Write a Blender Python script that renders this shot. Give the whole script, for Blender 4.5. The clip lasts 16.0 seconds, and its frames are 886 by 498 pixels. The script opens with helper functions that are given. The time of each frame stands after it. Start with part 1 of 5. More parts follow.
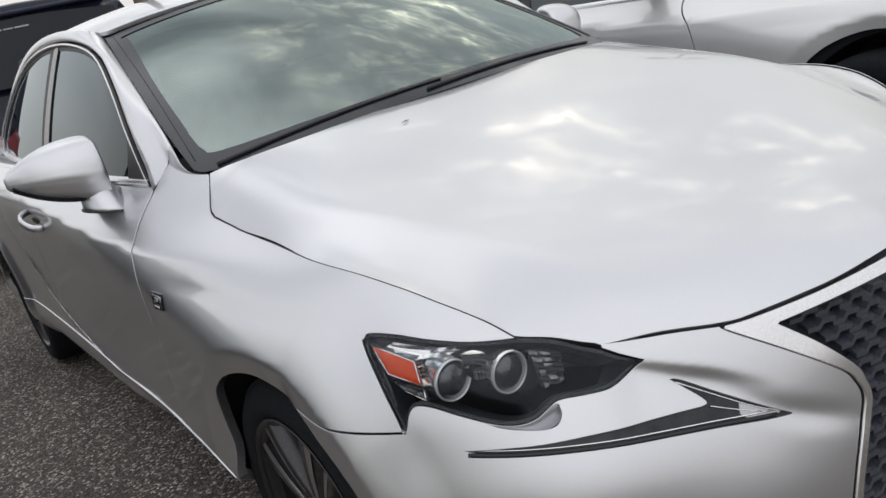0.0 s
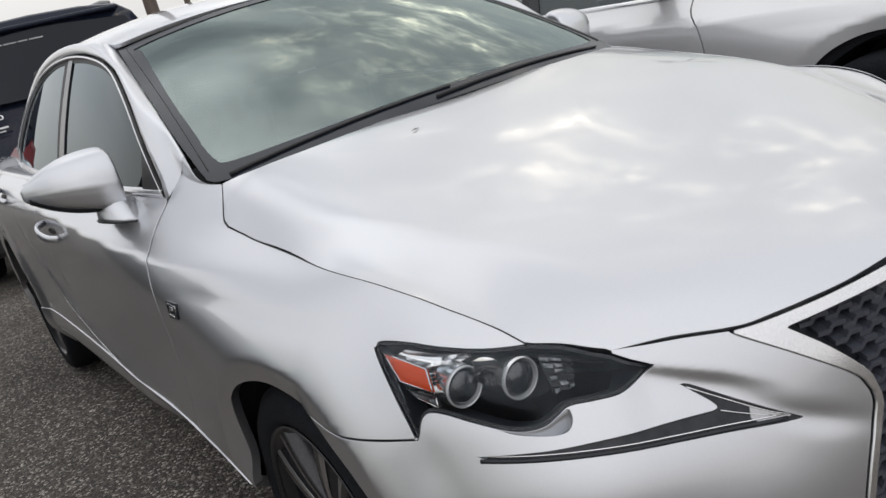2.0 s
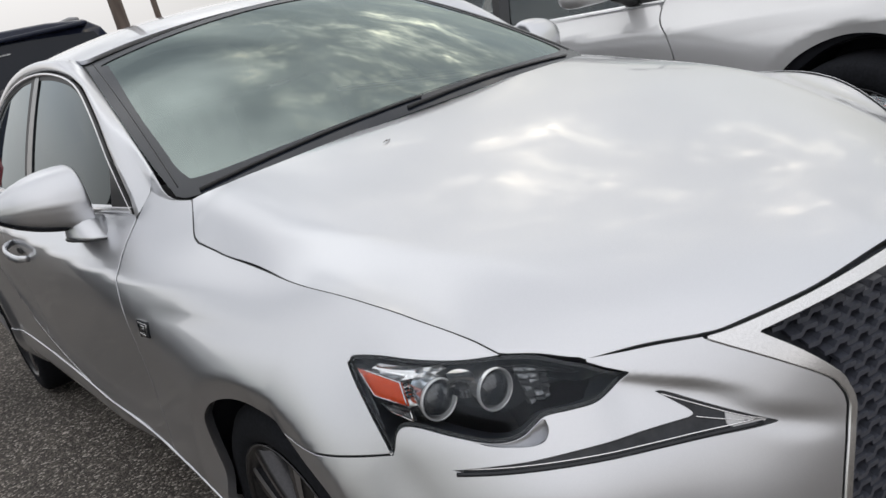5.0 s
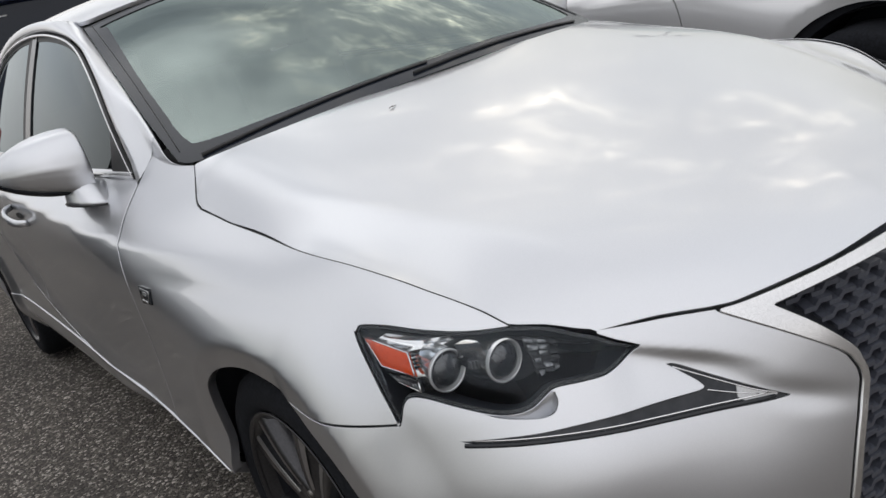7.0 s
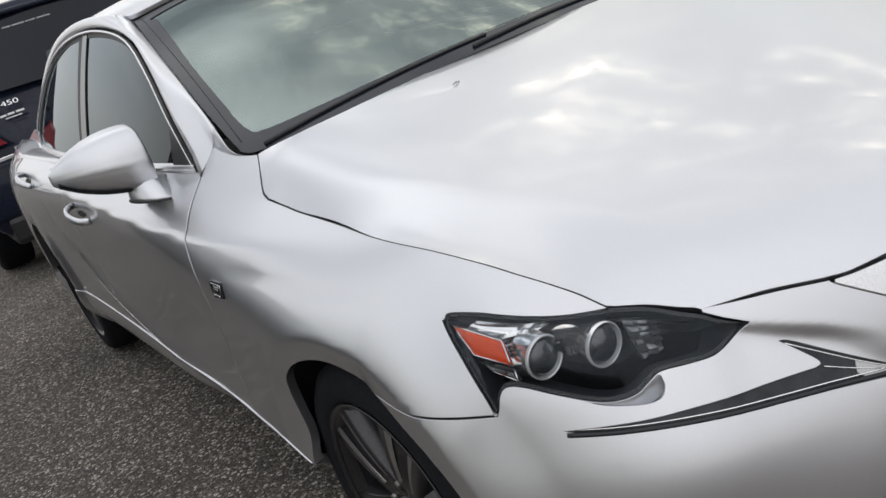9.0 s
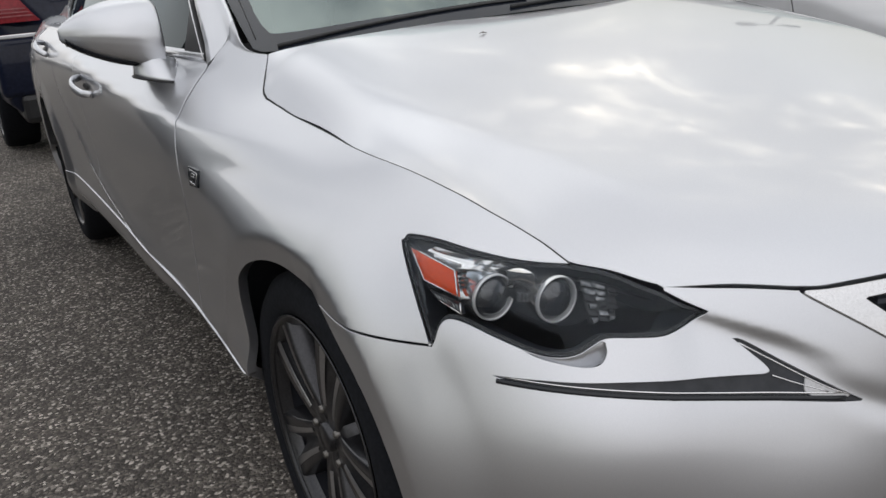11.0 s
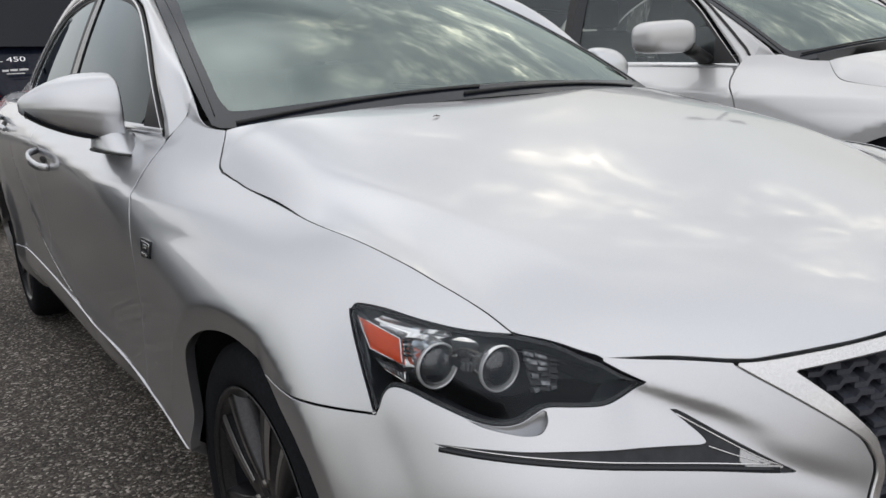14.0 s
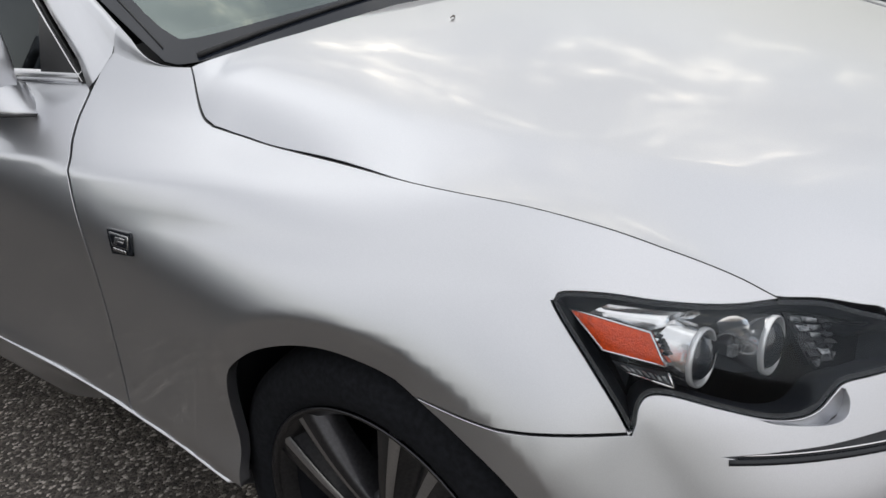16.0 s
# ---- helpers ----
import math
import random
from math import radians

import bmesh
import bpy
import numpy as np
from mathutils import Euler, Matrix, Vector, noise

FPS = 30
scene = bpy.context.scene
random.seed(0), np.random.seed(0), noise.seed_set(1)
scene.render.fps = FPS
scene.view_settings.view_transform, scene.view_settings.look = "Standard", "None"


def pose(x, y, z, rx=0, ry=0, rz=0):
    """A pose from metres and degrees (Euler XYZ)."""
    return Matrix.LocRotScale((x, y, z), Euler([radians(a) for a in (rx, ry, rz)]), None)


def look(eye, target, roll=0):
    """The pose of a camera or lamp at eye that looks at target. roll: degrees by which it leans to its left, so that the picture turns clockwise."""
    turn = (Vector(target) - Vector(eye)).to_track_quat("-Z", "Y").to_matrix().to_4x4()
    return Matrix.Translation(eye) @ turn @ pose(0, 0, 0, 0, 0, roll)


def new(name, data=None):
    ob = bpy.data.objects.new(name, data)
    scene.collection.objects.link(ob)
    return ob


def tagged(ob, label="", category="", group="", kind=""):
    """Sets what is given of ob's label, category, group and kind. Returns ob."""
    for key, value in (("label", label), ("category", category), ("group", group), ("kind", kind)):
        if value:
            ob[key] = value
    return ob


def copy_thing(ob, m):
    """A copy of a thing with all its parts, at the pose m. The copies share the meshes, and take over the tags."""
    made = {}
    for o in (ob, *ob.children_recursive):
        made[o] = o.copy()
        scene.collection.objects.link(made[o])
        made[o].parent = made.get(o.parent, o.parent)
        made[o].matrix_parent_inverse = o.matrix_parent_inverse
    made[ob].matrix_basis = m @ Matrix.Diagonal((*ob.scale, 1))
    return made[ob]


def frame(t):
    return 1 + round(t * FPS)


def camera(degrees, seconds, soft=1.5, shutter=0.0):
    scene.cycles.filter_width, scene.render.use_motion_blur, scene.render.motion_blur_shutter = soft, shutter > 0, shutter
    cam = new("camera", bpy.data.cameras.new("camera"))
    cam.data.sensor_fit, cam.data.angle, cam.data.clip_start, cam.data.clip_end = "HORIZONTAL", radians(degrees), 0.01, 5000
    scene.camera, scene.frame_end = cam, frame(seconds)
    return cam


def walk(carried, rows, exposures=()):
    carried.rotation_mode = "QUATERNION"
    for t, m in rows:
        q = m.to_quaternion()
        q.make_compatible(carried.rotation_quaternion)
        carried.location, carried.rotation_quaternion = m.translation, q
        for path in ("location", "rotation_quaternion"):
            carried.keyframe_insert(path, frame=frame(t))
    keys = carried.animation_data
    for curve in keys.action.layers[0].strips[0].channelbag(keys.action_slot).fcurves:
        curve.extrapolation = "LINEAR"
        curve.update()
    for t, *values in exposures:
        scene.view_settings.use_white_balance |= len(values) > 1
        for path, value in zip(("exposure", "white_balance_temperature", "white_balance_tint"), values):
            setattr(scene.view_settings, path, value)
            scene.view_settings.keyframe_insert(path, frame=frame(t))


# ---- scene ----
cam = camera(56.0, 16.0)
PATH = [
    (0, (-1.287, -1.397, 1.234), (-0.247, 0.21, 0.653), -13.6),
    (0.5, (-1.287, -1.404, 1.233), (-0.224, 0.184, 0.643), -14.2),
    (1, (-1.287, -1.403, 1.231), (-0.231, 0.191, 0.643), -14.6),
    (1.5, (-1.287, -1.404, 1.235), (-0.254, 0.201, 0.637), -14.1),
    (2, (-1.288, -1.409, 1.243), (-0.269, 0.217, 0.677), -14.5),
    (2.5, (-1.286, -1.414, 1.244), (-0.253, 0.211, 0.703), -15.2),
    (3, (-1.287, -1.403, 1.242), (-0.231, 0.212, 0.716), -15.7),
    (3.5, (-1.279, -1.402, 1.24), (-0.215, 0.201, 0.694), -15.0),
    (4, (-1.273, -1.404, 1.238), (-0.198, 0.187, 0.68), -15.0),
    (4.2, (-1.276, -1.407, 1.236), (-0.203, 0.185, 0.684), -15.1),
    (6.5, (-1.272, -1.405, 1.244), (-0.209, 0.192, 0.676), -15.2),
    (7, (-1.274, -1.379, 1.237), (-0.232, 0.209, 0.611), -14.9),
    (7.5, (-1.296, -1.328, 1.257), (-0.319, 0.296, 0.618), -17.3),
    (8, (-1.304, -1.287, 1.254), (-0.436, 0.391, 0.596), -19.5),
    (8.5, (-1.294, -1.276, 1.251), (-0.371, 0.362, 0.571), -18.6),
    (8.7, (-1.293, -1.287, 1.250), (-0.363, 0.353, 0.582), -19.1),
    (10.8, (-1.265, -1.306, 1.182), (-0.222, 0.305, 0.619), -9.3),
    (11, (-1.269, -1.305, 1.127), (-0.333, 0.336, 0.471), -4.7),
    (11.4, (-1.254, -1.32, 1.092), (-0.421, 0.38, 0.445), -4.7),
    (11.5, (-1.245, -1.323, 1.087), (-0.393, 0.37, 0.447), -4.8),
    (12, (-1.243, -1.334, 1.064), (-0.235, 0.27, 0.421), -3.1),
    (12.2, (-1.246, -1.338, 1.07), (-0.226, 0.257, 0.426), -2.7),
    (12.5, (-1.254, -1.34, 1.101), (-0.224, 0.282, 0.546), -3.6),
    (13, (-1.264, -1.345, 1.113), (-0.231, 0.318, 0.705), -4.0),
    (13.5, (-1.268, -1.343, 1.112), (-0.209, 0.306, 0.712), -3.3),
    (14, (-1.273, -1.34, 1.11), (-0.211, 0.291, 0.649), -2.7),
    (14.5, (-1.271, -1.337, 1.111), (-0.186, 0.271, 0.625), -2.3),
    (14.8, (-1.274, -1.312, 1.116), (-0.156, 0.265, 0.608), -1.9),
    (15, (-1.287, -1.261, 1.114), (-0.113, 0.273, 0.594), -1.3),
    (15.5, (-1.362, -1.025, 1.137), (-0.101, 0.412, 0.549), -4.4),
    (16, (-1.423, -0.768, 1.166), (-0.068, 0.485, 0.396), -7.4),
]
walk(cam, [(t, look(eye, target, roll)) for t, eye, target, roll in PATH], exposures=[(0, -.06, 6430, 10.5), (4.2, -.08, 6430, 10.5), (7, -.04, 6430, 10.5), (8.5, 0, 6430, 10.5), (11, -.07, 6430, 10.5), (11.4, .07, 6430, 10.5), (11.9, -.02, 6430, 10.5), (12.5, .01, 6430, 10.5), (13.2, -.13, 6430, 10.5), (14.5, -.12, 6430, 10.5), (15.5, -.05, 6430, 10.5), (16, -.05, 6430, 10.5)])

# ---- sky and sun: bright broken cloud ----
world = bpy.data.worlds.new("cloudy_sky")
scene.world = world
world.use_nodes = True
wn, wl = world.node_tree.nodes, world.node_tree.links
SUN_UP, SUN_TURN = radians(38), radians(200)
SKY_GAIN = 1.17


def wnode(kind, **values):
    n = wn.new(kind)
    for key, value in values.items():
        n.inputs[key].default_value = value
    return n


def wmath(op, a, b=None):
    n = wn.new("ShaderNodeMath")
    n.operation = op
    for k, v in enumerate((a, b)):
        if v is None:
            continue
        if isinstance(v, (int, float)):
            n.inputs[k].default_value = v
        else:
            wl.new(v, n.inputs[k])
    return n.outputs[0]


def wramp(source, stops):
    n = wn.new("ShaderNodeValToRGB")
    while len(n.color_ramp.elements) < len(stops):
        n.color_ramp.elements.new(0.5)
    for e, (at, c) in zip(n.color_ramp.elements, stops):
        e.position, e.color = at, (*c, 1)
    wl.new(source, n.inputs[0])
    return n.outputs[0]


def wmix(f, a, b):
    n = wn.new("ShaderNodeMix")
    n.data_type = "RGBA"
    for k, v in ((0, f), (6, a), (7, b)):
        if isinstance(v, (int, float)):
            n.inputs[k].default_value = v
        else:
            wl.new(v, n.inputs[k])
    return n.outputs[2]


sky = wn.new("ShaderNodeTexSky")
sky.sky_type, sky.sun_disc = "NISHITA", False
sky.sun_elevation, sky.sun_rotation = SUN_UP, SUN_TURN
blue = wn.new("ShaderNodeVectorMath")
blue.operation = "SCALE"
wl.new(sky.outputs[0], blue.inputs[0])
blue.inputs["Scale"].default_value = 0.11
way = wn.new("ShaderNodeTexCoord").outputs["Generated"]
parts = wn.new("ShaderNodeSeparateXYZ")
wl.new(way, parts.inputs[0])
height = wmath("MAXIMUM", parts.outputs[2], 0.0)
flat = wmath("ADD", height, 0.22)
plane = wn.new("ShaderNodeCombineXYZ")
wl.new(wmath("DIVIDE", parts.outputs[0], flat), plane.inputs[0])
wl.new(wmath("DIVIDE", parts.outputs[1], flat), plane.inputs[1])
plane.inputs[2].default_value = 3.7
big = wnode("ShaderNodeTexNoise", Scale=1.15, Detail=9.0, Roughness=0.56, Distortion=0.35)
fine = wnode("ShaderNodeTexNoise", Scale=7.5, Detail=12.0, Roughness=0.66, Distortion=0.25)
middle = wnode("ShaderNodeTexNoise", Scale=2.3, Detail=5.0, Roughness=0.5, Distortion=0.5)
layers = wn.new("ShaderNodeMapping")
layers.inputs["Scale"].default_value = (1, 1, 1.5)
wl.new(way, layers.inputs[0])
wl.new(layers.outputs[0], fine.inputs["Vector"])
for n in (big, middle):
    wl.new(plane.outputs[0], n.inputs["Vector"])
cover = wramp(big.outputs[0], [(.33, (.55, .55, .55)), (.50, (1, 1, 1))])
shade = wramp(big.outputs[0], [(.36, (1.24, 1.24, 1.22)), (.48, (1.03, 1.03, 1.03)), (.57, (.80, .81, .83)), (.68, (.58, .60, .62))])
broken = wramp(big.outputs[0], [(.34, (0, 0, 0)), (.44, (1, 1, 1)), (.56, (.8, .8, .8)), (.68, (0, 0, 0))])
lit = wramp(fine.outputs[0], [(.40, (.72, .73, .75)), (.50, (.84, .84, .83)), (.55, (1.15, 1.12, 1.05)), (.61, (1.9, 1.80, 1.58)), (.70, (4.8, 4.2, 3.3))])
even = wramp(middle.outputs[0], [(.36, (1.08, 1.08, 1.07)), (.66, (.90, .90, .91))])
heavy = wramp(middle.outputs[0], [(.34, (1.75, 1.75, 1.72)), (.46, (1.30, 1.30, 1.29)), (.56, (.86, .87, .88)), (.66, (.52, .54, .57))])
# a bank of heavier cloud, set out of view where the windscreen mirrors it
bank = wn.new("ShaderNodeVectorMath")
bank.operation = "DOT_PRODUCT"
wl.new(way, bank.inputs[0])
bank.inputs[1].default_value = (.28, .60, .75)
soft = wmix(wramp(bank.outputs["Value"], [(.83, (0, 0, 0)), (.95, (1, 1, 1))]), even, heavy)
# torn clouds brightened round an assumed hidden sun, out of view, for bonnet reflections
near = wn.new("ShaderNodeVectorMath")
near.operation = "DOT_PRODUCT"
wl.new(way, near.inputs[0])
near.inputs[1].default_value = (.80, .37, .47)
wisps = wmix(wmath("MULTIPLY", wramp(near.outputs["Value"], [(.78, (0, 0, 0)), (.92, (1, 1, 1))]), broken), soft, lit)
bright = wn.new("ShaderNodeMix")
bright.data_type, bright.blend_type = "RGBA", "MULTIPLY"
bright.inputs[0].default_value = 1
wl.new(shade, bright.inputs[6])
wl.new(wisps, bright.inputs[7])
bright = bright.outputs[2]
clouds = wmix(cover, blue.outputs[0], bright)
haze = wramp(height, [(0.0, (1, 1, 1)), (0.12, (1, 1, 1)), (0.34, (0, 0, 0))])
# low sky dimmed towards both sides, to darken flank and bonnet reflections
low_side = wramp(height, [(0.0, (.38, .38, .345)), (0.15, (.62, .62, .57)), (0.3, (.72, .725, .675)), (0.42, (.83, .835, .79))])
low_bright = wramp(height, [(0.0, (.60, .585, .565)), (0.13, (.86, .84, .82)), (0.4, (.88, .88, .87))])
aside = wmath("DIVIDE", wmath("ABSOLUTE", parts.outputs[0]), wmath("ADD", wmath("ABSOLUTE", parts.outputs[1]), .001))
lean = wramp(aside, [(.35, (0, 0, 0)), (.95, (1, 1, 1))])
haze = wmix(lean, haze, wramp(height, [(0.0, (1, 1, 1)), (0.24, (1, 1, 1)), (0.42, (0, 0, 0))]))
air = wmix(haze, clouds, wmix(lean, low_bright, low_side))
# sky dimmed opposite that assumed sun, to darken what the bumper mirrors
away = wn.new("ShaderNodeVectorMath")
away.operation = "DOT_PRODUCT"
wl.new(way, away.inputs[0])
away.inputs[1].default_value = (-.35, -.75, .56)
dim = wn.new("ShaderNodeMix")
dim.data_type, dim.blend_type = "RGBA", "MULTIPLY"
dim.inputs[0].default_value = 1
wl.new(air, dim.inputs[6])
wl.new(wramp(away.outputs["Value"], [(.30, (1, 1, 1)), (.95, (.93, .93, .94))]), dim.inputs[7])
air = dim.outputs[2]
back = wn["Background"]
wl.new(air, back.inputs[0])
back.inputs[1].default_value = SKY_GAIN
sun = new("sun", bpy.data.lights.new("sun", "SUN"))
sun.data.energy, sun.data.angle, sun.data.color = .2, radians(90), (1.0, .96, .90)
sun.matrix_world = look((0, 0, 0), (-math.sin(SUN_TURN) * math.cos(SUN_UP), -math.cos(SUN_TURN) * math.cos(SUN_UP), -math.sin(SUN_UP)))


# ---- materials ----
def material(name, colour, rough=.5, metal=0.0, coat=0.0, spec=.5):
    m = bpy.data.materials.new(name)
    m.use_nodes = True
    b = m.node_tree.nodes["Principled BSDF"]
    b.inputs["Base Color"].default_value = (*colour, 1)
    b.inputs["Roughness"].default_value, b.inputs["Metallic"].default_value = rough, metal
    b.inputs["Coat Weight"].default_value, b.inputs["Coat Roughness"].default_value = coat, .015
    b.inputs["Specular IOR Level"].default_value, b.inputs["Coat IOR"].default_value = spec, 1.5
    return m


def grain(m, scale, low, high, bump=0.0, detail=6.0, rough=None, size=.002, stretch=(1, 1, 1)):
    """Noise on the colour of a material, and fine relief; scale is per metre."""
    nodes, links = m.node_tree.nodes, m.node_tree.links
    b = nodes["Principled BSDF"]
    at = nodes.new("ShaderNodeTexCoord")
    mp = nodes.new("ShaderNodeMapping")
    mp.inputs["Scale"].default_value = stretch
    n = nodes.new("ShaderNodeTexNoise")
    n.inputs["Scale"].default_value, n.inputs["Detail"].default_value = scale, detail
    r = nodes.new("ShaderNodeValToRGB")
    r.color_ramp.elements[0].position, r.color_ramp.elements[1].position = .32, .68
    r.color_ramp.elements[0].color, r.color_ramp.elements[1].color = (*low, 1), (*high, 1)
    links.new(at.outputs["Object"], mp.inputs[0])
    links.new(mp.outputs[0], n.inputs["Vector"])
    links.new(n.outputs[0], r.inputs[0])
    links.new(r.outputs[0], b.inputs["Base Color"])
    if rough:
        k = nodes.new("ShaderNodeMapRange")
        k.inputs[3].default_value, k.inputs[4].default_value = rough
        links.new(n.outputs[0], k.inputs[0])
        links.new(k.outputs[0], b.inputs["Roughness"])
    if bump:
        u = nodes.new("ShaderNodeBump")
        u.inputs["Strength"].default_value, u.inputs["Distance"].default_value = bump, size
        links.new(n.outputs[0], u.inputs["Height"])
        links.new(u.outputs[0], b.inputs["Normal"])
    return m


def glass_material(name, tint, ior=1.5, rough=0.0, shine=(.95, .95, .95)):
    """Thin glass: clear through its tint, with a mirror gloss that grows towards grazing."""
    m = bpy.data.materials.new(name)
    m.use_nodes = True
    nodes, links = m.node_tree.nodes, m.node_tree.links
    nodes.remove(nodes["Principled BSDF"])
    clear, gloss, mix, f = (nodes.new("ShaderNode" + k) for k in ("BsdfTransparent", "BsdfGlossy", "MixShader", "Fresnel"))
    clear.inputs[0].default_value = (*tint, 1)
    gloss.inputs["Roughness"].default_value = rough
    gloss.inputs["Color"].default_value = (*shine, 1)
    f.inputs["IOR"].default_value = ior
    links.new(f.outputs[0], mix.inputs[0])
    links.new(clear.outputs[0], mix.inputs[1])
    links.new(gloss.outputs[0], mix.inputs[2])
    links.new(mix.outputs[0], nodes["Material Output"].inputs[0])
    return m


PAINT = grain(material("silver_paint", (.62, .63, .66), .38, 1.0, 1.0), 900, (.61, .62, .65), (.65, .66, .69), 0.012, 2.0, size=.0004)
PAINT.node_tree.nodes["Principled BSDF"].inputs["Coat Roughness"].default_value = .035
PAINT_2 = grain(material("pale_silver_paint", (.68, .68, .69), .38, .40, 1.0), 900, (.62, .62, .63), (.70, .70, .71), 0.04, 2.0, size=.0004)
BLACK_PAINT = grain(material("black_paint", (.010, .014, .030), .35, 0.0, .40, .10), 40, (.008, .011, .025), (.013, .017, .036))
GREY_PAINT = grain(material("slate_grey_paint", (.085, .092, .106), .40, .3, .5), 60, (.076, .082, .095), (.094, .101, .117))
DARK_BODY = material("dark_cavity", (.020, .021, .026), .9, spec=.1)
SEAL = grain(material("black_rubber_seal", (.02, .02, .021), .55), 60, (.015, .015, .016), (.028, .028, .03))
PLASTIC = grain(material("black_plastic", (.018, .018, .02), .45), 300, (.014, .014, .015), (.024, .024, .026), .15, size=.0006)
GLOSS_BLACK = material("gloss_black", (.010, .012, .016), .20, 0, .15, .35)
LAMP_BLACK = grain(material("lamp_bezel_black", (.030, .034, .044), .5, 0, 0, .2), 300, (.026, .030, .039), (.035, .040, .051))
RING_WHITE = material("frosted_ring", (.84, .85, .86), .24, .45, .8)
GRILLE_BLACK = grain(material("grille_black", (.058, .063, .080), .34, 0, .5), 200, (.050, .054, .070), (.068, .073, .092))
CHROME = material("chrome", (.82, .82, .83), .09, 1.0)
SATIN = grain(material("satin_chrome", (.72, .72, .73), .26, 1.0), 300, (.68, .68, .69), (.76, .76, .77))
BOWL = grain(material("bright_reflector", (.90, .90, .90), .16, .96), 60, (.84, .84, .84), (.92, .92, .92))
FRIT = grain(material("black_ceramic_border", (.012, .015, .022), .16, 0, 0, .38), 8, (.009, .012, .018), (.015, .018, .027))
RUBBER = grain(material("tyre_rubber", (.012, .013, .016), .9, spec=.12), 120, (.009, .010, .012), (.015, .016, .020), .25, size=.001)
GUNMETAL = grain(material("dark_alloy", (.036, .036, .041), .30, .7, .4), 200, (.029, .029, .033), (.044, .044, .049))
MACHINED = grain(material("machined_alloy", (.44, .44, .45), .30, .95, .4), 400, (.40, .40, .41), (.50, .50, .51))
STEEL = grain(material("brake_steel", (.20, .19, .18), .45, .9), 150, (.15, .14, .13), (.25, .24, .23))
AMBER = grain(material("amber_lens", (.62, .07, .01), .30, 0, .25, .3), 420, (.46, .045, .007), (.86, .095, .014), .6, 1.0, size=.0012)
RED = grain(material("red_lens", (.22, .011, .018), .2, 0, .25, .25), 60, (.17, .008, .013), (.27, .014, .023))
PALE_LENS = grain(material("pale_red_lens", (.34, .10, .11), .2, 0, .25, .25), 60, (.28, .07, .08), (.40, .14, .15))
CLEAR_LAMP = grain(material("clear_lamp", (.22, .23, .25), .14, .4, .6), 160, (.08, .09, .10), (.36, .37, .39))
SMOKED = grain(material("smoked_lamp", (.03, .032, .038), .16, 0, .12, .25), 30, (.020, .022, .027), (.045, .048, .055))
LAMP_GLASS = grain(material("projector_glass", (.030, .034, .040), .06, .0, 1.0, .7), 40, (.022, .025, .031), (.042, .046, .053))
LEATHER = grain(material("dark_upholstery", (.03, .03, .032), .6), 80, (.022, .022, .024), (.04, .04, .043), .2)
WHITE_MARK = material("white_lettering", (.75, .75, .76), .4)
SCREEN_GLASS = glass_material("windscreen_glass", (.24, .27, .265), 2.6, 0.0, (.86, 1.0, .97))
SIDE_GLASS = glass_material("tinted_side_glass", (.022, .025, .030), 1.42, 0.0, (.86, .94, .97))
CLEAR_GLASS = glass_material("clear_side_glass", (.46, .49, .49), 1.75, 0.0, (.86, .94, .97))
LENS_GLASS = glass_material("lamp_cover_glass", (.90, .91, .92), 1.34, .02, (.85, .92, 1.0))


def asphalt():
    m = material("worn_asphalt", (.07, .068, .065), .85)
    nodes, links = m.node_tree.nodes, m.node_tree.links
    b, at = nodes["Principled BSDF"], nodes.new("ShaderNodeTexCoord")
    stones = nodes.new("ShaderNodeTexVoronoi")
    stones.inputs["Scale"].default_value = 122
    sand = nodes.new("ShaderNodeTexNoise")
    sand.inputs["Scale"].default_value, sand.inputs["Detail"].default_value = 260, 4
    stain = nodes.new("ShaderNodeTexNoise")
    stain.inputs["Scale"].default_value, stain.inputs["Detail"].default_value = 1.7, 7
    for n in (stones, sand, stain):
        links.new(at.outputs["Object"], n.inputs["Vector"])
    tone = nodes.new("ShaderNodeSeparateColor")
    links.new(stones.outputs["Color"], tone.inputs[0])
    ramp = nodes.new("ShaderNodeValToRGB")
    for e, (p, c) in zip((ramp.color_ramp.elements[0], ramp.color_ramp.elements.new(.6), ramp.color_ramp.elements.new(.88), ramp.color_ramp.elements[-1]),
                         ((0, (.046, .041, .037)), (.55, (.108, .096, .085)), (.84, (.205, .184, .163)), (1, (.66, .61, .56)))):
        e.position, e.color = p, (*c, 1)
    links.new(tone.outputs[0], ramp.inputs[0])
    dust = nodes.new("ShaderNodeMix")
    dust.data_type, dust.blend_type = "RGBA", "MULTIPLY"
    dust.inputs[0].default_value = 1
    shade = nodes.new("ShaderNodeValToRGB")
    shade.color_ramp.elements[0].position, shade.color_ramp.elements[1].position = .3, .72
    shade.color_ramp.elements[0].color, shade.color_ramp.elements[1].color = (.72, .71, .70, 1), (1.15, 1.13, 1.10, 1)
    links.new(stain.outputs[0], shade.inputs[0])
    links.new(ramp.outputs[0], dust.inputs[6])
    links.new(shade.outputs[0], dust.inputs[7])
    links.new(dust.outputs[2], b.inputs["Base Color"])
    h = nodes.new("ShaderNodeMath")
    h.operation = "MULTIPLY_ADD"
    links.new(stones.outputs["Distance"], h.inputs[0])
    h.inputs[1].default_value = -1.0
    links.new(sand.outputs[0], h.inputs[2])
    u = nodes.new("ShaderNodeBump")
    u.inputs["Strength"].default_value, u.inputs["Distance"].default_value = .9, .006
    links.new(h.outputs[0], u.inputs["Height"])
    links.new(u.outputs[0], b.inputs["Normal"])
    return m


